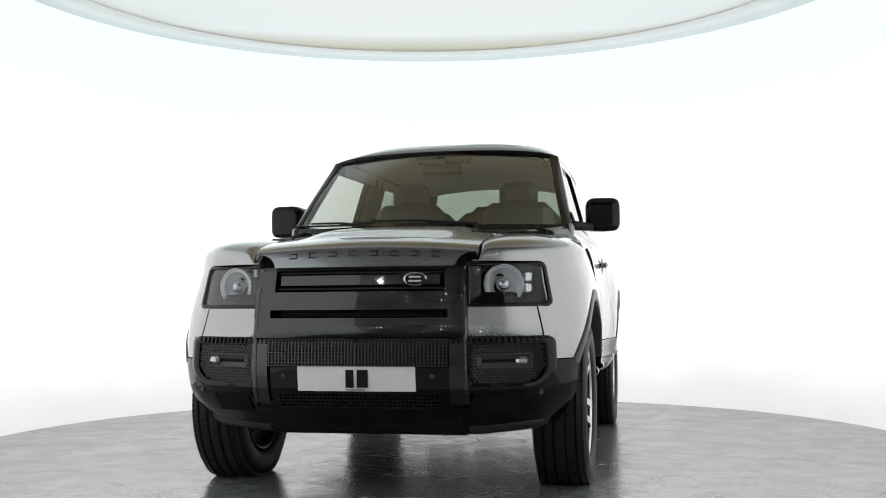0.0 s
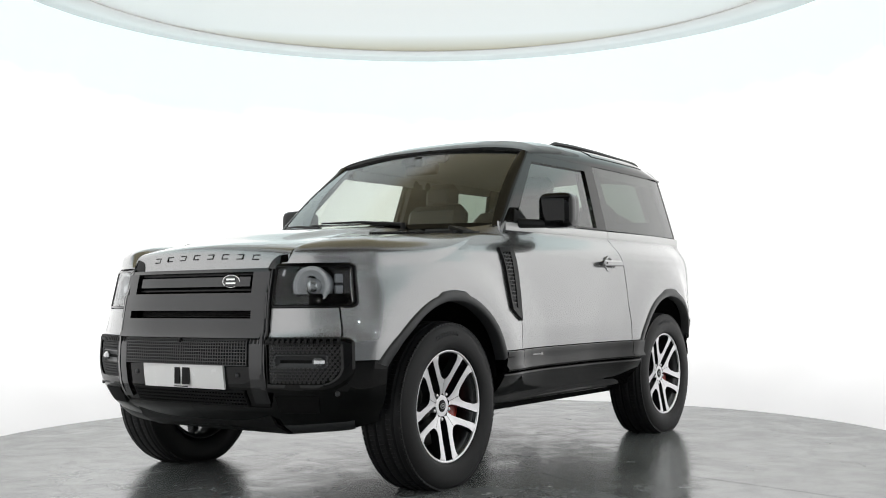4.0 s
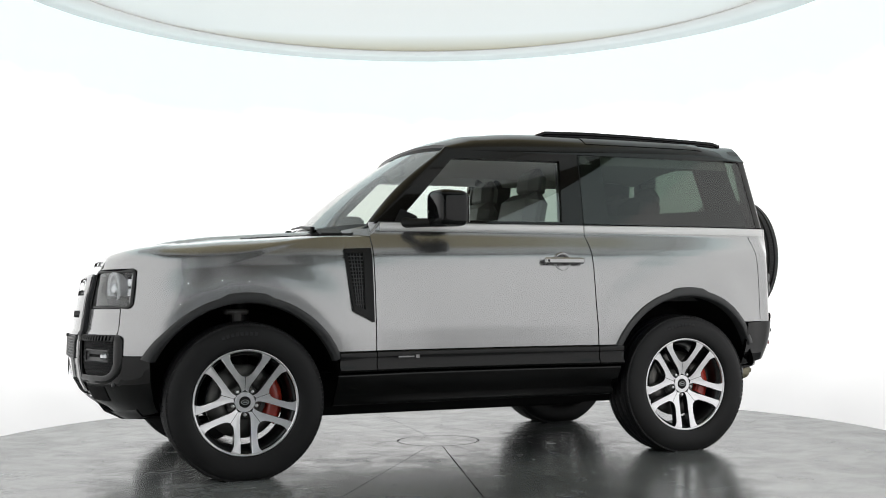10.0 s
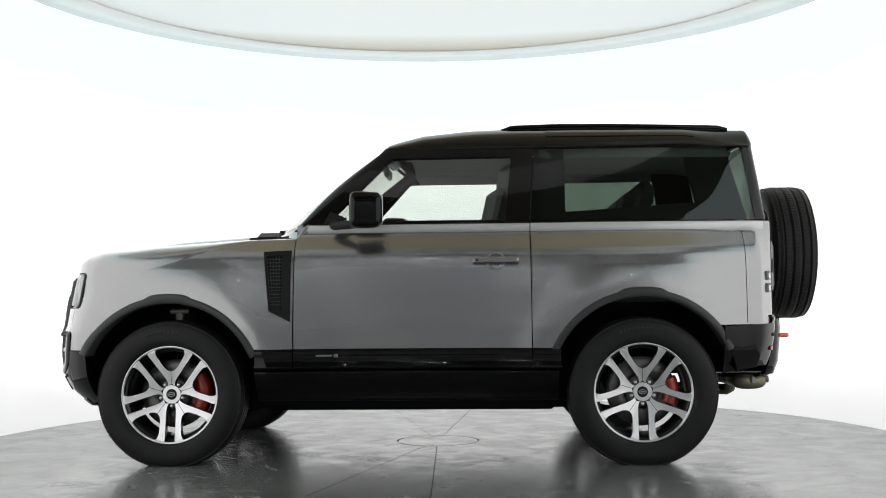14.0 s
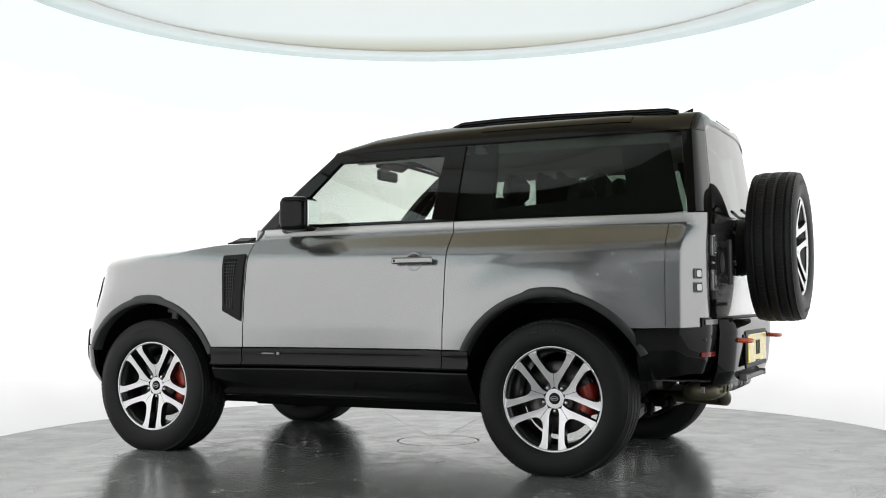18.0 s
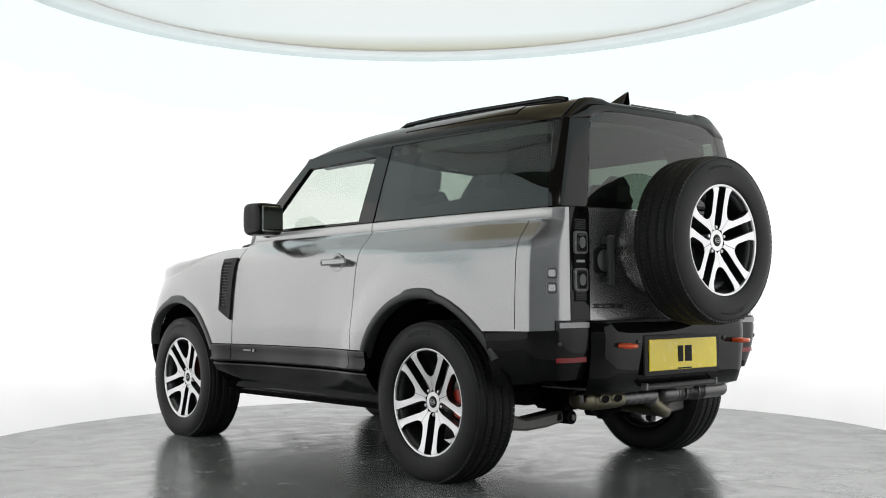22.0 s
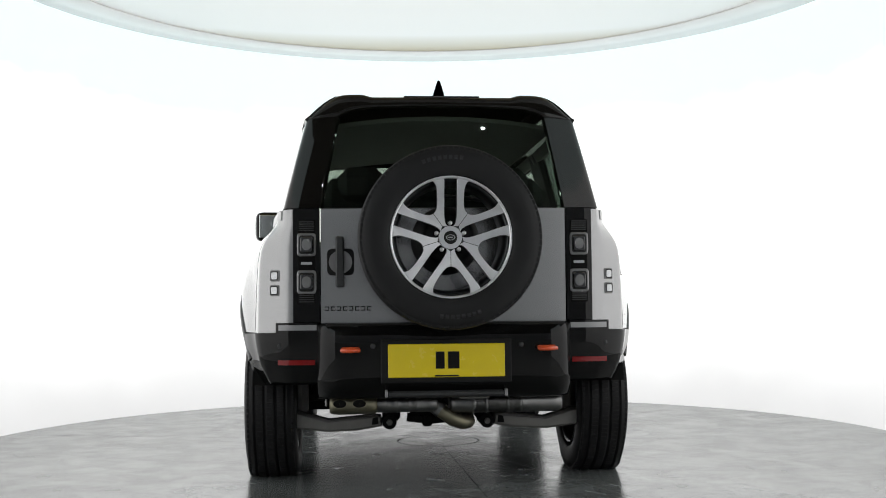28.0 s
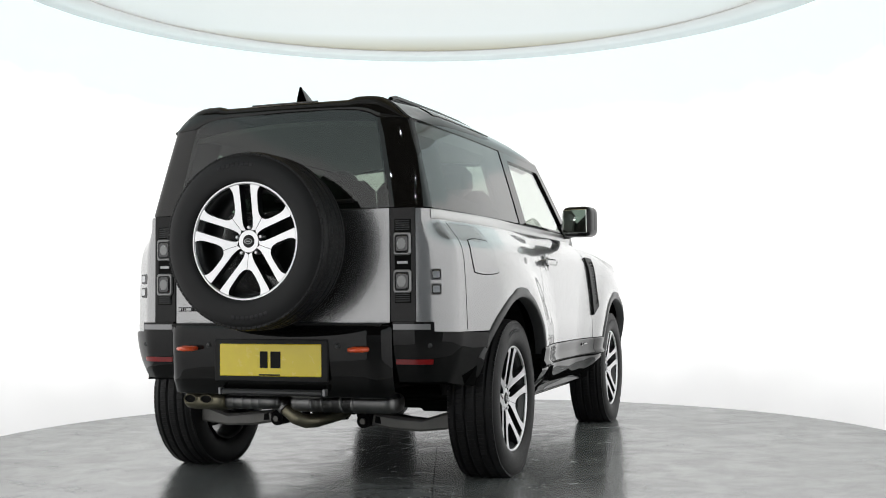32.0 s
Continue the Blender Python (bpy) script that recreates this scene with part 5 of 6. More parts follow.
for ob, flip in ((door_l, False), (door_r, True)):
    m = (lambda s: s.mirrored()) if flip else (lambda s: s)
    yb = float(skin(l_side(-0.5), 1.11)[1])
    h = part("door_handle", m(Shape().box((-0.505, yb + 0.034, 1.112), (0.25, 0.020, 0.036), 0.008)), SILVER, ob, "silver pull handle")
    part("handle_foot", m(Shape().box((-0.405, yb + 0.016, 1.112), (0.025, 0.034, 0.024), 0.005)), SILVER, h)
    part("handle_foot", m(Shape().box((-0.605, yb + 0.016, 1.112), (0.025, 0.034, 0.024), 0.005)), SILVER, h)
    part("handle_button", m(Shape().box((-0.402, yb + 0.0442, 1.112), (0.012, 0.003, 0.012), 0.001)), PLASTIC, h)
    cup = Shape().lathe([(0.001, 0.001), (0.02, 0.0015), (0.038, 0.0045), (0.047, 0.009), (0.050, 0.009), (0.054, 0.0)], 28, "y", (-0.505, yb, 1.108))
    part("handle_cup", m(cup), SILVER, ob)
    part("door_word", m(Shape().box((0.44, float(skin(l_side(0.44), 0.60, 0.012)[1]), 0.598), (0.09, 0.004, 0.009), 0.001).box((0.375, float(skin(l_side(0.38), 0.60, 0.012)[1]), 0.598), (0.022, 0.004, 0.018), 0.001)), LAMPFRAME, ob)
    # mirror: arm, housing, glass
    mir = part("door_mirror", m(Shape().pebble((0.205, 0.975, 1.390), (0.175, 0.198, 0.196), Matrix.Rotation(radians(8), 4, "Z"))), BLACK, ob, "gloss black door mirror")
    part("mirror_cap", m(Shape().pebble((0.232, 0.978, 1.391), (0.125, 0.201, 0.199), Matrix.Rotation(radians(8), 4, "Z"), 0.42)), BLACK, mir)
    part("mirror_arm", m(Shape().tube([(0.40, 0.815, 1.322), (0.37, 0.86, 1.318), (0.27, 0.92, 1.318), (0.21, 0.96, 1.325)], [0.030, 0.026, 0.023, 0.028], 12)), PLASTIC, mir)
    part("mirror_foot", m(hpatch([(0.46, 1.330), (0.33, 1.330), (0.33, 1.36), (0.42, 1.40)], 0.008, 0.02, 6, 4)), PLASTIC, mir)
    part("mirror_glass", m(Shape().box((0.1165, 0.963, 1.390), (0.006, 0.155, 0.15), 0.02, Matrix.Rotation(radians(8), 4, "Z"))), MIRROR, mir)



def round_flap(grow, off, thick):
    """A flap with rounded corners on the rear wing."""
    rows = []
    for v in np.linspace(-1, 1, 11):
        row = []
        for u in np.linspace(-1, 1, 11):
            a, b = u * math.sqrt(1 - 0.22 * v * v), v * math.sqrt(1 - 0.22 * u * u)
            row.append(skin(l_side(-1.685 - a * (0.112 + grow)), 1.105 + b * (0.085 + grow), off))
        rows.append(row)
    return Shape().sheet(rows, thick).mirrored()


ff = part("fuel_flap", round_flap(0.0, 0.003, 0.004), SILVER, car, "rounded silver fuel flap")
part("flap_gap", round_flap(0.004, 0.0012, 0.003), DARK, ff)

# ------------------------------------------------------------ roof details
for sg in (1, -1):
    y = sg * 0.505
    s = Shape()
    xs = np.linspace(-0.55, -1.86, 24)
    s.tube([(x, y, float(np.interp(-x, [0.55, 0.60, 0.87, 1.2, 1.80, 1.86], [1.884, 1.905, 1.911, 1.907, 1.888, 1.872]))) for x in xs], 0.0125, 10)
    r = part("roof_rail", s, BLACK, car, "slim black roof rail")
    part("rail_foot", Shape().sheet([[(x, y + sg * 0.006, float(np.interp(-x, [0.56, 0.87, 1.2, 1.80, 1.85], [1.880, 1.888, 1.886, 1.872, 1.862])) + dz) for x in np.linspace(-0.57, -1.84, 20)] for dz in (-0.02, 0.012)], 0.014, (-1.2, 0, 1.88)), PLASTIC, r)
    # small window in the roof's edge
    rows = []
    for u in np.linspace(0.66, 0.82, 5):
        rows.append([(x, sg * (roof_point(x, u)[0] + 0.003), roof_point(x, u)[1] + 0.003) for x in np.linspace(-0.80, -1.64, 18)])
    part("roof_light", Shape().sheet(rows, 0.004, (-1.2, 0, 1.2)), ROOF, car)
fin = []
for v, w in ((0, -1), (0.35, -1), (0.75, -1), (0.97, -0.8), (1.0, 0), (0.97, 0.8), (0.75, 1), (0.35, 1), (0, 1)):
    fin.append([(-1.64 - 0.17 * a - 0.012 * v * a, w * 0.030 * (1 - 0.8 * v) * (0.35 + 0.65 * math.sin(math.pi * min(a, 0.75) / 1.5)), 1.898 + 0.078 * v * (0.06 + 0.94 * a ** 0.85)) for a in np.linspace(0, 1, 9)])
part("aerial", Shape().sheet(fin, 0.002, (-1.75, 0, 1.85)), BLACK, car, "black shark-fin aerial")
part("brake_lamp_high", Shape().box((-1.990, 0, 1.862), (0.008, 0.36, 0.008), 0.002), SMOKE, car)

# wipers
for y0, y1 in ((0.30, -0.28), (-0.28, -0.66)):
    a, bpt = screen(y0 / 0.745, 0.03, 0.02), screen(y1 / 0.745, 0.075, 0.03)
    w = part("wiper", Shape().tube([a, a * 0.5 + bpt * 0.5 + np.array([0.006, 0, 0.010]), bpt], [0.010, 0.007, 0.005], 8), PLASTIC, car)
    part("wiper_blade", Shape().tube([screen((y0 - 0.12) / 0.745, 0.06, 0.012), screen((y1 - 0.12) / 0.74, 0.085, 0.012)], 0.006, 6), PLASTIC, w)
    part("wiper_pivot", Shape().tube([a + np.array([0, 0, -0.03]), a + np.array([0.0, 0, 0.010])], 0.014, 12), PLASTIC, w)

# ------------------------------------------------------------ tail details


def tail(y0, y1, z0, z1, off, thick=0.01, n=6, m=4):
    return Shape().sheet([[[1, 1 if y >= 0 else -1, 1] * skin(l_tail(abs(y)), z, off) for y in np.linspace(y0, y1, n + 1)] for z in np.linspace(z0, z1, m + 1)], thick)


def tail_square(yc, zc, w, r, off, tall=1.0):
    """Rounded square outline on the tail, as (y, z)."""
    pts = []
    for cx, cz, a0 in ((1, 1, 0), (-1, 1, 90), (-1, -1, 180), (1, -1, 270)):
        for k in range(4):
            a = radians(a0 + 30 * k)
            pts.append((yc + cx * (w - r) + r * math.cos(a), zc + (cz * (w - r) + r * math.sin(a)) * tall))
    return pts


def square_lamp(parent, yc, zc, w, mat_in, sg, name):
    x = float(skin(l_tail(abs(yc)), zc)[0])
    o = part(name, Shape().prism(tail_square(sg * yc, zc, w, w * 0.32, 0, 1.22), x + 0.02, x - 0.016, "x", 0.005), LAMPFRAME, parent, "square lamp with dark surround")
    part("gap", Shape().prism(tail_square(sg * yc, zc, w * 0.80, w * 0.26, 0, 1.22), x - 0.008, x - 0.0168, "x", 0.001), PLASTIC, o)
    part("lens", Shape().prism(tail_square(sg * yc, zc, w * 0.72, w * 0.30, 0, 1.22), x - 0.008, x - 0.021, "x", 0.006), mat_in, o, "smoked lens")
    part("bulb", Shape().prism(tail_square(sg * yc, zc, w * 0.50, w * 0.46, 0, 1.22), x - 0.008, x - 0.0225, "x", 0.002), LAMPFRAME, o)
    return o


for sg, nm in ((1, "l"), (-1, "r")):
    pan = [o for o in car.children if o.name.startswith("tail_lamp_panel")][0 if sg > 0 else 1]
    square_lamp(pan, 0.637, 1.158, 0.044, SMOKE, sg, "tail_lamp")
    square_lamp(pan, 0.637, 0.985, 0.045, SMOKE, sg, "tail_lamp")
    part("lamp_recess", tail(*sorted((sg * 0.598, sg * 0.678)), 0.885, 1.272, 0.0045, 0.004, 4, 8), DARK, pan, "dark recess behind lamps and slats")
    for z0 in (1.222, 0.892):
        for k in range(5):
            a, b = sorted((sg * 0.603, sg * 0.672))
            part("vent_slat", tail(a, b, z0 + 0.010 * k, z0 + 0.010 * k + 0.005, 0.010, 0.005, 3, 1), CLAD, pan)
    a, b = sorted((sg * 0.612, sg * 0.662))
    part("reversing_lamp", tail(a, b, 1.066, 1.078, 0.010, 0.008, 3, 1), LAMPRING, pan)
    for z in (1.016, 0.948):
        L = l_tail(0.786)
        x, y, _ = skin(L, z)
        q = Shape().prism(tail_square(0, z, 0.026, 0.008, 0), 0.01, -0.008, "x", 0.003)
        q2 = Shape().prism(tail_square(0, z, 0.0175, 0.006, 0), 0.0, -0.010, "x", 0.002)
        mt = Matrix.Translation((float(x), sg * float(y), 0)) @ Matrix.Rotation(radians(-31 * sg), 4, "Z")
        o = part("marker_lamp", Shape().join(q, mt), LAMPFRAME, car, "small square rear lamp")
        part("gap", Shape().join(Shape().prism(tail_square(0, z, 0.0215, 0.0075, 0), 0.0, -0.0086, "x", 0.0004), mt), PLASTIC, o)
        part("lens", Shape().join(q2, mt), LAMPGREY, o)

hb = part("tailgate_handle", Shape().box((-2.105, 0.484, 1.077), (0.022, 0.038, 0.234), 0.006), CLAD, tailgate, "upright grey pull handle")
cup = part("handle_cup", Shape().prism(tail_square(0.481, 1.077, 0.062, 0.022, 0), -2.05, -2.0605, "x", 0.002), PLASTIC, tailgate)
part("cup_dish", Shape().lathe([(0.001, 0.0015), (0.03, 0.0), (0.046, -0.0025), (0.054, -0.004)][::-1], 28, "x", (-2.0645, 0.481, 1.077)), STEP, cup)
for z in (1.17, 0.985):
    part("handle_foot", Shape().box((-2.08, 0.482, z), (0.05, 0.026, 0.03), 0.005), CLAD, hb)
wd = Shape()
for k in range(8):
    y = 0.545 - 0.195 * k / 7
    for dz in (-0.008, 0.008):
        wd.box((-2.060, y, 0.862 + dz), (0.006, 0.020, 0.004), 0.001)
    wd.box((-2.060, y + (0.008 if k % 2 else -0.008), 0.862), (0.006, 0.004, 0.014), 0.001)
part("tailgate_word", wd, PLASTIC, tailgate)
part("spare_carrier", Shape().lathe([(0.001, -2.27), (0.10, -2.27), (0.12, -2.25), (0.16, -2.07)], 32, "x", (0, -0.005, 1.172)).box((-2.17, -0.005, 1.172), (0.2, 0.2, 0.2), 0.03), PLASTIC, tailgate)
part("wiper", Shape().tube([(-2.075, -0.40, 1.365), (-2.085, -0.2, 1.36), (-2.08, 0.0, 1.38)], 0.009, 8), PLASTIC, tailgate)


def rear_bumper():
    s = Shape()
    cols = []
    for l in np.concatenate([np.linspace(l_side(-1.735), l_side(-1.98), 10), np.linspace(l_tail(0.76), l_tail(0.585), 8)]):
        x = float(np.interp(l, ALONG, PLAN[:, 0]))
        zb = np.interp(-x, [1.735, 1.85, 1.98, 2.06], [0.485, 0.50, 0.52, 0.52])
        zt = np.interp(-x, [1.735, 1.9, 2.06], [0.742, 0.748, 0.755])
        col = []
        for k, z in enumerate(np.linspace(zb, zt, 9)):
            o = 0.012 - 0.05 * (1 - k / 8) ** 2
            col.append(skin(l, z, o))
        cols.append(col)
    return s.sheet(np.array(cols).transpose(1, 0, 2), 0.02)


rb_l, rb_r = both("rear_bumper_corner", rear_bumper(), BLACK, label="gloss black rear bumper corner")
XB = -2.135
prof = [(XB + 0.09, 0.79), (XB + 0.02, 0.792), (XB - 0.002, 0.782), (XB - 0.005, 0.72), (XB, 0.64), (XB + 0.012, 0.53), (XB + 0.04, 0.458), (XB + 0.10, 0.442)]
rows = []
for y in np.concatenate([[-0.588, -0.58, -0.56, -0.52], np.linspace(-0.48, 0.48, 13), [0.52, 0.56, 0.58, 0.588]]):
    k = max(0.0, (abs(y) - 0.5) / 0.088)
    rows.append([(x + 0.07 * k * k, y, z) for x, z in prof])
rear_bumper_mid = part("rear_bumper", Shape().sheet(np.array(rows), 0.02, (-1.8, 0, 0.65)), BLACK, car, "gloss black rear bumper with plate recess")
part("bumper_shelf", Shape().box((-2.08, 0, 0.786), (0.10, 1.10, 0.014), 0.004), PLASTIC, rear_bumper_mid)
part("plate_recess", Shape().box((XB - 0.004, 0, 0.62), (0.012, 0.60, 0.20), 0.005), PLASTIC, rear_bumper_mid)
rp = part("number_plate", Shape().box((XB - 0.012, 0, 0.622), (0.008, 0.535, 0.152), 0.003), PLATE_Y, rear_bumper_mid, "yellow rear plate with plain black bars")
part("plate_bar", Shape().box((XB - 0.017, 0.030, 0.624), (0.003, 0.040, 0.078), 0.001), INK, rp)
part("plate_bar", Shape().box((XB - 0.017, -0.032, 0.624), (0.003, 0.052, 0.078), 0.001), INK, rp)
part("plate_bar", Shape().box((XB - 0.0165, 0.0, 0.553), (0.003, 0.11, 0.007), 0.0005), INK, rp)
part("tow_cover", Shape().box((XB + 0.020, 0, 0.470), (0.05, 0.54, 0.026), 0.008), CLAD, rear_bumper_mid)
for y in (0.275, -0.275):
    part("tow_cover_clip", Shape().box((XB + 0.012, y, 0.473), (0.04, 0.012, 0.034), 0.003), STEP, rear_bumper_mid)
for y in (0.437, -0.462):
    part("tow_eye", Shape().tube([(XB + 0.02, y + 0.03, 0.676), (XB - 0.05, y + 0.036, 0.674), (XB - 0.065, y, 0.674), (XB - 0.05, y - 0.036, 0.674), (XB + 0.02, y - 0.03, 0.676)], 0.011, 8).box((XB - 0.012, y, 0.676), (0.02, 0.085, 0.022), 0.006), ORANGE, rear_bumper_mid, "orange towing eye")
for y in (0.335, -0.345, 0.76, -0.76):
    xs_ = XB - 0.006 if abs(y) < 0.5 else float(skin(l_tail(0.76), 0.7, 0.008)[0])
    part("parking_sensor", ring_to(math.pi, Vector((xs_, y, 0.69)), [(0.001, 0.004), (0.010, 0.004), (0.012, 0.0), (0.012, -0.01)], 16), CLAD, rear_bumper_mid)
for sg in (1, -1):
    c = rb_l if sg > 0 else rb_r
    a, b = sorted((sg * 0.60, sg * 0.775))
    part("red_reflector", tail(a, b, 0.603, 0.626, 0.012 - 0.012, 0.012, 6, 1), REDLENS, c, "red reflector strip")
    part("bumper_step", tail(*sorted((sg * 0.592, sg * 0.76)), 0.763, 0.788, 0.014, 0.04, 6, 2), STEP, c)
    part("step_edge", tail(*sorted((sg * 0.588, sg * 0.775)), 0.752, 0.798, 0.010, 0.04, 6, 2), BLACK, c)

# exhaust and rear axle seen under the tail


def oval(y0, y1, cx, cz, hx, hz, ribs=()):
    """A flat oval can lying across the car, with pressed ribs."""
    p = [(0.001, y0), (0.78, y0), (0.93, y0 + 0.012), (1.0, y0 + 0.04)]
    for r in ribs:
        p += [(1.0, r - 0.008), (1.05, r - 0.003), (1.05, r + 0.003), (1.0, r + 0.008)]
    p += [(1.0, y1 - 0.04), (0.93, y1 - 0.012), (0.78, y1), (0.001, y1)]
    s = Shape().lathe(p[::-1], 32, "y")
    s.v = [(math.copysign(abs(x) ** 0.8, x), y, math.copysign(abs(z) ** 0.8, z)) for x, y, z in s.v]
    return Shape().join(s, Matrix.Translation((cx, 0, cz)) @ Matrix.Diagonal((hx, 1, hz, 1)))


ex = part("exhaust", oval(0.03, 0.36, -1.94, 0.413, 0.085, 0.042, (0.13, 0.17, 0.22, 0.27)), EXHAUST, car, "stainless exhaust with flat oval silencers")
part("silencer", oval(-0.56, -0.03, -1.92, 0.412, 0.095, 0.050, (-0.14, -0.20, -0.30, -0.36)), EXHAUST, ex)
part("tail_box", oval(0.315, 0.535, -1.955, 0.414, 0.10, 0.048), MUFFLER, ex, "heat-stained exhaust end box")
for y in (0.488, 0.398):
    tp = part("tail_pipe", Shape().join(Shape().lathe([(0.030, -2.062), (0.033, -2.066), (0.034, -2.03), (0.03, -2.02)], 24, "x"), Matrix.Translation((0, y, 0.424)) @ Matrix.Diagonal((1, 1, 0.62, 1))), MUFFLER, ex)
    part("outlet", Shape().join(Shape().lathe([(0.001, -2.056), (0.030, -2.056)], 24, "x"), Matrix.Translation((0, y, 0.424)) @ Matrix.Diagonal((1, 1, 0.62, 1))), DARK, tp)
part("cross_pipe", Shape().tube([(-1.93, 0.06, 0.41), (-1.955, 0.01, 0.375), (-1.96, -0.04, 0.335), (-1.95, -0.09, 0.318), (-1.90, -0.12, 0.318), (-1.6, -0.14, 0.33)], 0.034, 14), MUFFLER, ex)
part("pipe_collar", Shape().tube([(-1.95, 0.035, 0.40), (-1.955, 0.01, 0.378)], 0.042, 14), EXHAUST, ex)
part("hanger", Shape().tube([(-2.03, -0.045, 0.468), (-2.04, -0.075, 0.446), (-2.04, -0.20, 0.446), (-2.03, -0.235, 0.472)], 0.010, 10).box((-2.03, -0.06, 0.462), (0.02, 0.04, 0.022), 0.006), CAST, ex)
part("heat_shield", Shape().sheet([[(x, y, 0.463 + 0.004 * math.sin(y * 60)) for y in np.linspace(0.33, 0.545, 14)] for x in (-2.05, -1.9, -1.7)], 0.004, (-1.9, 0.4, 0.6)).box((-1.97, 0.552, 0.430), (0.02, 0.010, 0.05), 0.003), STEP, ex, "bright heat shield edge")
part("sway_bar", Shape().tube([(-1.62, -0.16, 0.315), (-1.65, 0.05, 0.30), (-1.65, 0.16, 0.315)], 0.022, 10).box((-1.66, 0.06, 0.30), (0.05, 0.05, 0.06), 0.01), DARK, car)
for sg in (1, -1):
    prof = [(0.28, 0.268), (0.30, 0.262), (0.40, 0.246), (0.55, 0.240), (0.74, 0.262), (0.76, 0.35), (0.70, 0.345), (0.55, 0.300), (0.42, 0.312), (0.32, 0.322), (0.285, 0.318)]
    pr = [(sg * a, b) for a, b in prof]
    arm = part("suspension_arm", Shape().prism(pr if sg > 0 else pr[::-1], -1.50, -1.60, "x", 0.012), CAST, car, "cast alloy rear suspension arm")
    part("arm_hole", Shape().prism([(sg * a, b) for a, b in ([(0.30, 0.278), (0.335, 0.274), (0.33, 0.308), (0.305, 0.312)] if sg > 0 else [(0.305, 0.312), (0.33, 0.308), (0.335, 0.274), (0.30, 0.278)])], -1.595, -1.6015, "x"), DARK, arm)
    part("arm_bush", Shape().tube([(-1.62, sg * 0.246, 0.287), (-1.45, sg * 0.246, 0.287)], 0.036, 16).box((-1.53, sg * 0.235, 0.32), (0.12, 0.09, 0.06), 0.015), DARK, arm)
    part("bolt", Shape().tube([(-1.634, sg * 0.246, 0.287), (-1.62, sg * 0.246, 0.287)], 0.016, 6), STEEL, arm)
    part("knuckle", Shape().box((-1.36, sg * 0.70, 0.40), (0.14, 0.08, 0.20), 0.03), CAST, arm)
    part("spring_strut", Shape().tube([(-1.30, sg * 0.60, 0.40), (-1.28, sg * 0.58, 0.75)], 0.05, 14), PLASTIC, car)
    part("front_strut", Shape().tube([(1.29, sg * 0.68, 0.42), (1.27, sg * 0.64, 0.90)], 0.05, 14), PLASTIC, car)
    part("strut_clamp", Shape().box((1.30, sg * 0.72, 0.80), (0.05, 0.04, 0.09), 0.008).box((1.30, sg * 0.68, 0.845), (0.12, 0.12, 0.03), 0.01), CAST, car)
part("rear_axle", Shape().box((-1.35, 0, 0.40), (0.30, 0.34, 0.20), 0.05).tube([(-1.30, -0.72, 0.405), (-1.30, 0.72, 0.405)], 0.035, 12), DARK, car)
part("front_axle", Shape().tube([(1.29, -0.74, 0.405), (1.29, 0.74, 0.405)], 0.04, 12).box((1.2, 0, 0.33), (0.5, 0.8, 0.12), 0.04), DARK, car)

# ------------------------------------------------------------ cabin
part("cabin_floor", Shape().box((-0.7, 0, 0.90), (2.5, 1.56, 0.05), 0.02), CABIN, car)
both("door_card", hpatch([(0.50, 1.33), (-0.69, 1.33), (-0.69, 1.345), (0.50, 1.345)], -0.04, 0.05, 8, 1), CABIN)
both("cabin_side", Shape().box((-0.50, 0.745, 1.10), (2.0, 0.03, 0.40), 0.01), CABIN)
part("headlining", Shape().sheet([[(x, y, 1.80 - 0.05 * (y / 0.55) ** 2 + (0.0 if x > -1.7 else -0.03)) for y in np.linspace(-0.58, 0.58, 9)] for x in np.linspace(0.03, -1.86, 12)], 0.02, (-0.9, 0, 3.0)), LINER, car, "pale grey headlining")
dash = part("dashboard", Shape().sheet([[(x, y, z) for y in np.linspace(-0.74, 0.74, 16)] for x, z in ((0.72, 1.26), (0.60, 1.285), (0.42, 1.285), (0.34, 1.26), (0.32, 1.10))], 0.03, (0.5, 0, 0.9)), CABIN, car, "dark dashboard")
part("centre_screen", Shape().box((0.34, 0.0, 1.25), (0.02, 0.27, 0.16), 0.008), BLACK, dash)
sw = part("steering_wheel", Shape().lathe([(0.19 + 0.016 * math.cos(a), 0.016 * math.sin(a)) for a in np.linspace(0, 2 * math.pi, 9)[:-1]], 36, "x", closed=True), CABIN, dash, "dark round steering wheel", (0.17, -0.37, 1.215))
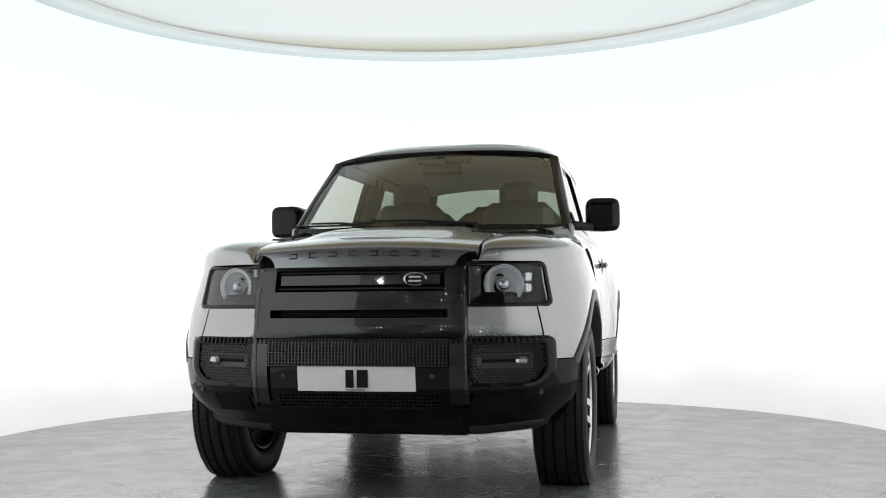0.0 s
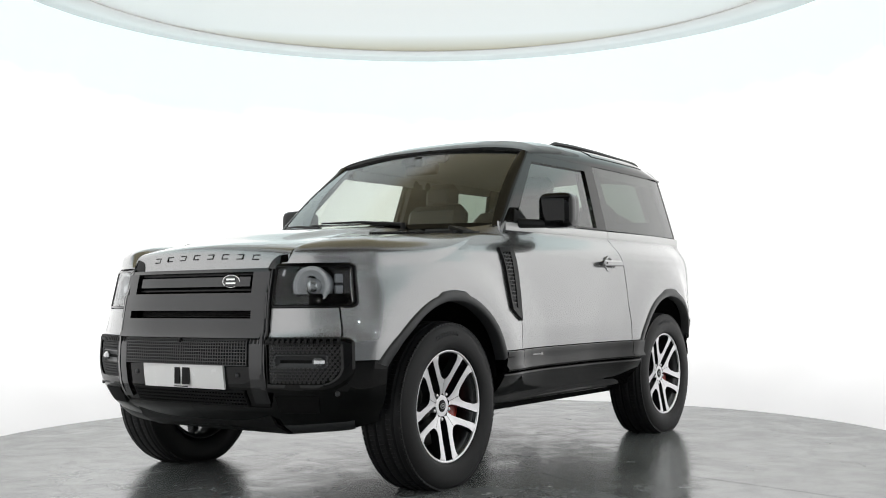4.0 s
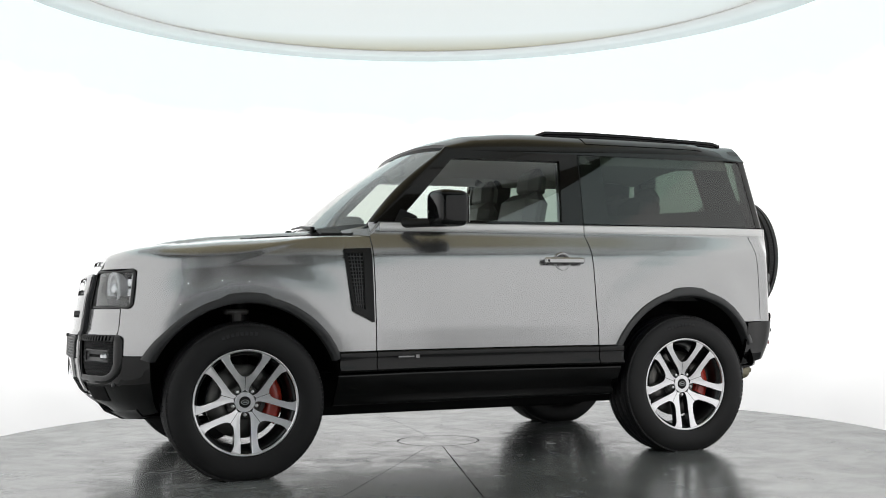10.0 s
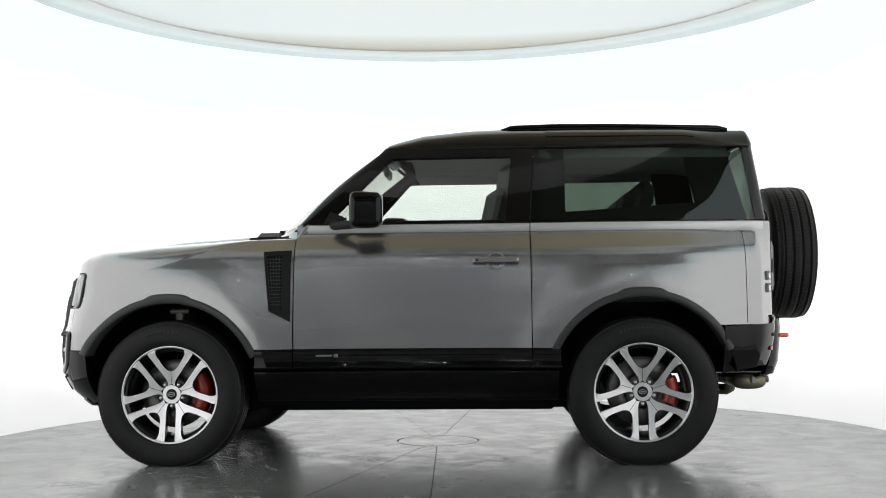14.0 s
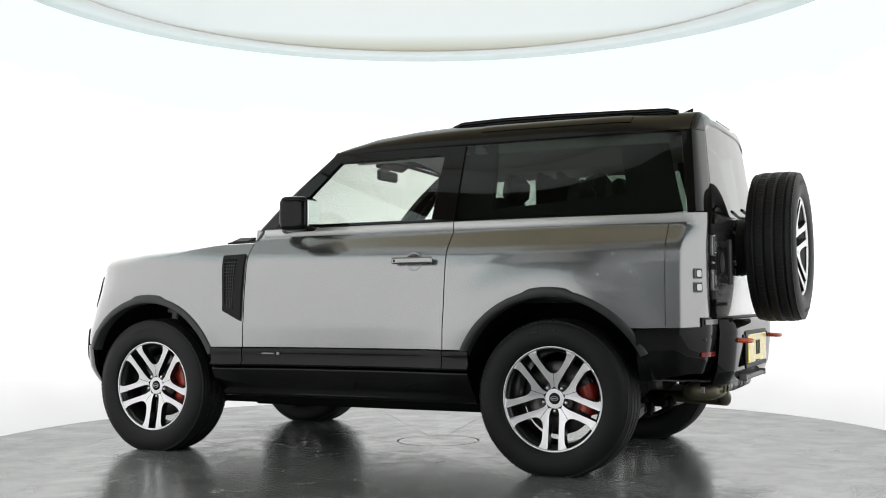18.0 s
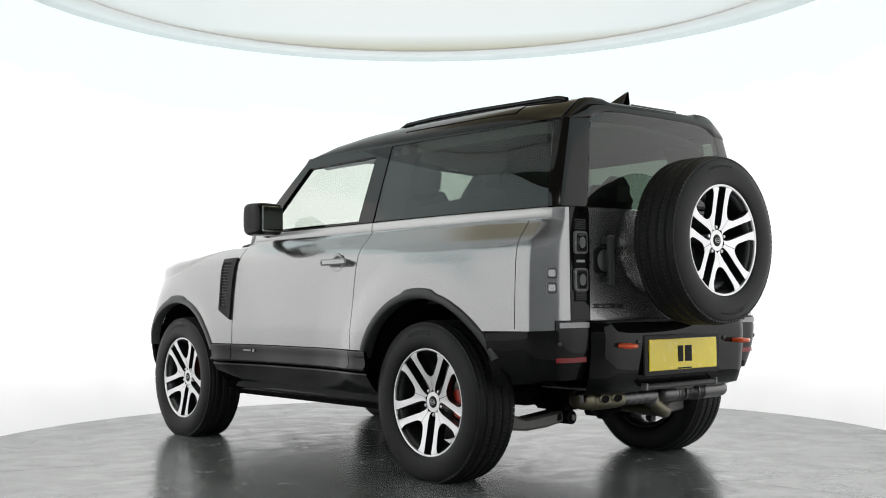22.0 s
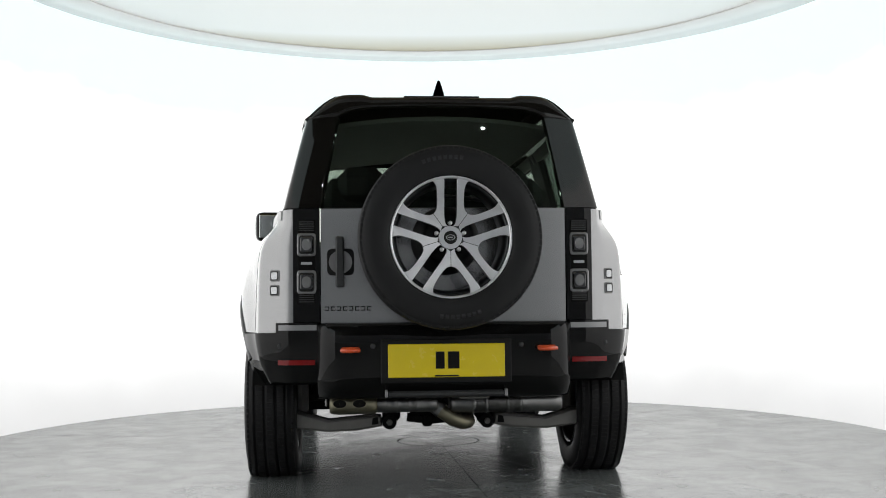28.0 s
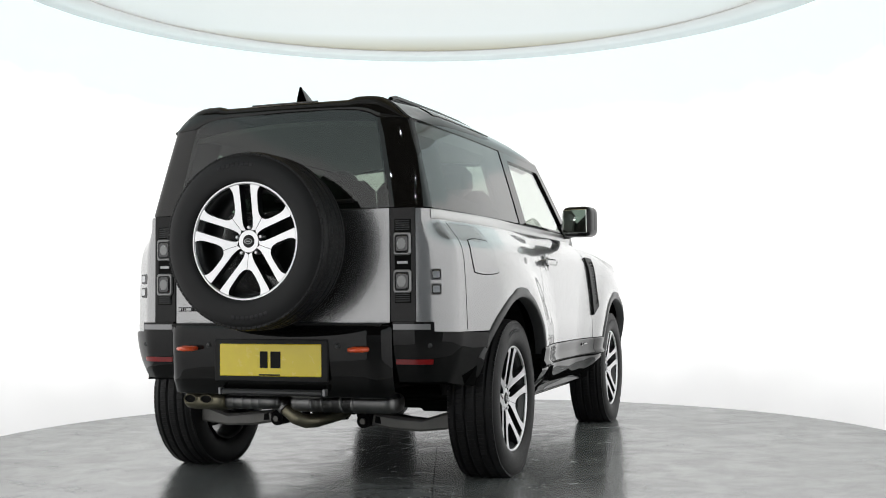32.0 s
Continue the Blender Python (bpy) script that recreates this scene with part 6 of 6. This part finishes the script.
sw.rotation_euler = (0, radians(-24), 0)
part("wheel_boss", Shape().box((0.01, 0, 0), (0.05, 0.16, 0.11), 0.02).box((0.01, 0, -0.01), (0.02, 0.36, 0.03), 0.01), CABIN, sw)
part("rear_view_mirror", Shape().box((0.17, 0, 1.70), (0.03, 0.25, 0.07), 0.015).box((0.19, 0, 1.745), (0.05, 0.06, 0.06), 0.01), PLASTIC, car)
part("camera_pod", Shape().box((0.135, 0, 1.762), (0.07, 0.34, 0.035), 0.012, Matrix.Rotation(radians(30), 4, "Y")), PLASTIC, car)


def seat(x, y, w, top):
    s = part("seat", Shape().box((x, y, 1.02), (0.50, w, 0.16), 0.06), SEAT, car, "dark grey leather seat")
    part("backrest", Shape().box((x - 0.30, y, 1.27), (0.15, w * 0.96, 0.56), 0.06, Matrix.Rotation(radians(-13), 4, "Y")), SEAT, s)
    part("headrest", Shape().box((x - 0.40, y, top), (0.12, w * 0.52, 0.19), 0.05, Matrix.Rotation(radians(-8), 4, "Y")), SEAT, s)
    for q in (-0.06, 0.06):
        part("headrest_post", Shape().tube([(x - 0.375, y + q, top - 0.19), (x - 0.39, y + q, top - 0.07)], 0.007, 8), CHROME, s)
    return s


for y in (0.37, -0.37):
    seat(-0.18, y, 0.50, 1.60)
for y in (0.40, 0.0, -0.40):
    seat(-0.98, y, 0.40, 1.50)
both("inner_pillar", hpatch([(-0.57, 1.34), (-0.90, 1.34), (-0.90, 1.75), (-0.61, 1.75)], -0.045, 0.03, 4, 6), CABIN)
both("inner_tail_pillar", hpatch([(-1.66, 1.34), (-1.93, 1.34), (-1.86, 1.75), (-1.58, 1.75)], -0.05, 0.03, 4, 6), CABIN)
both("inner_side_trim", hpatch([(-0.75, 1.335), (-1.88, 1.335), (-1.88, 1.45), (-0.75, 1.375)], -0.05, 0.03, 10, 3), CABIN)
both("inner_roof_trim", hpatch([(0.0, 1.70), (-1.88, 1.70), (-1.86, 1.76), (0.05, 1.76)], -0.045, 0.03, 14, 3), LINER)

motions()
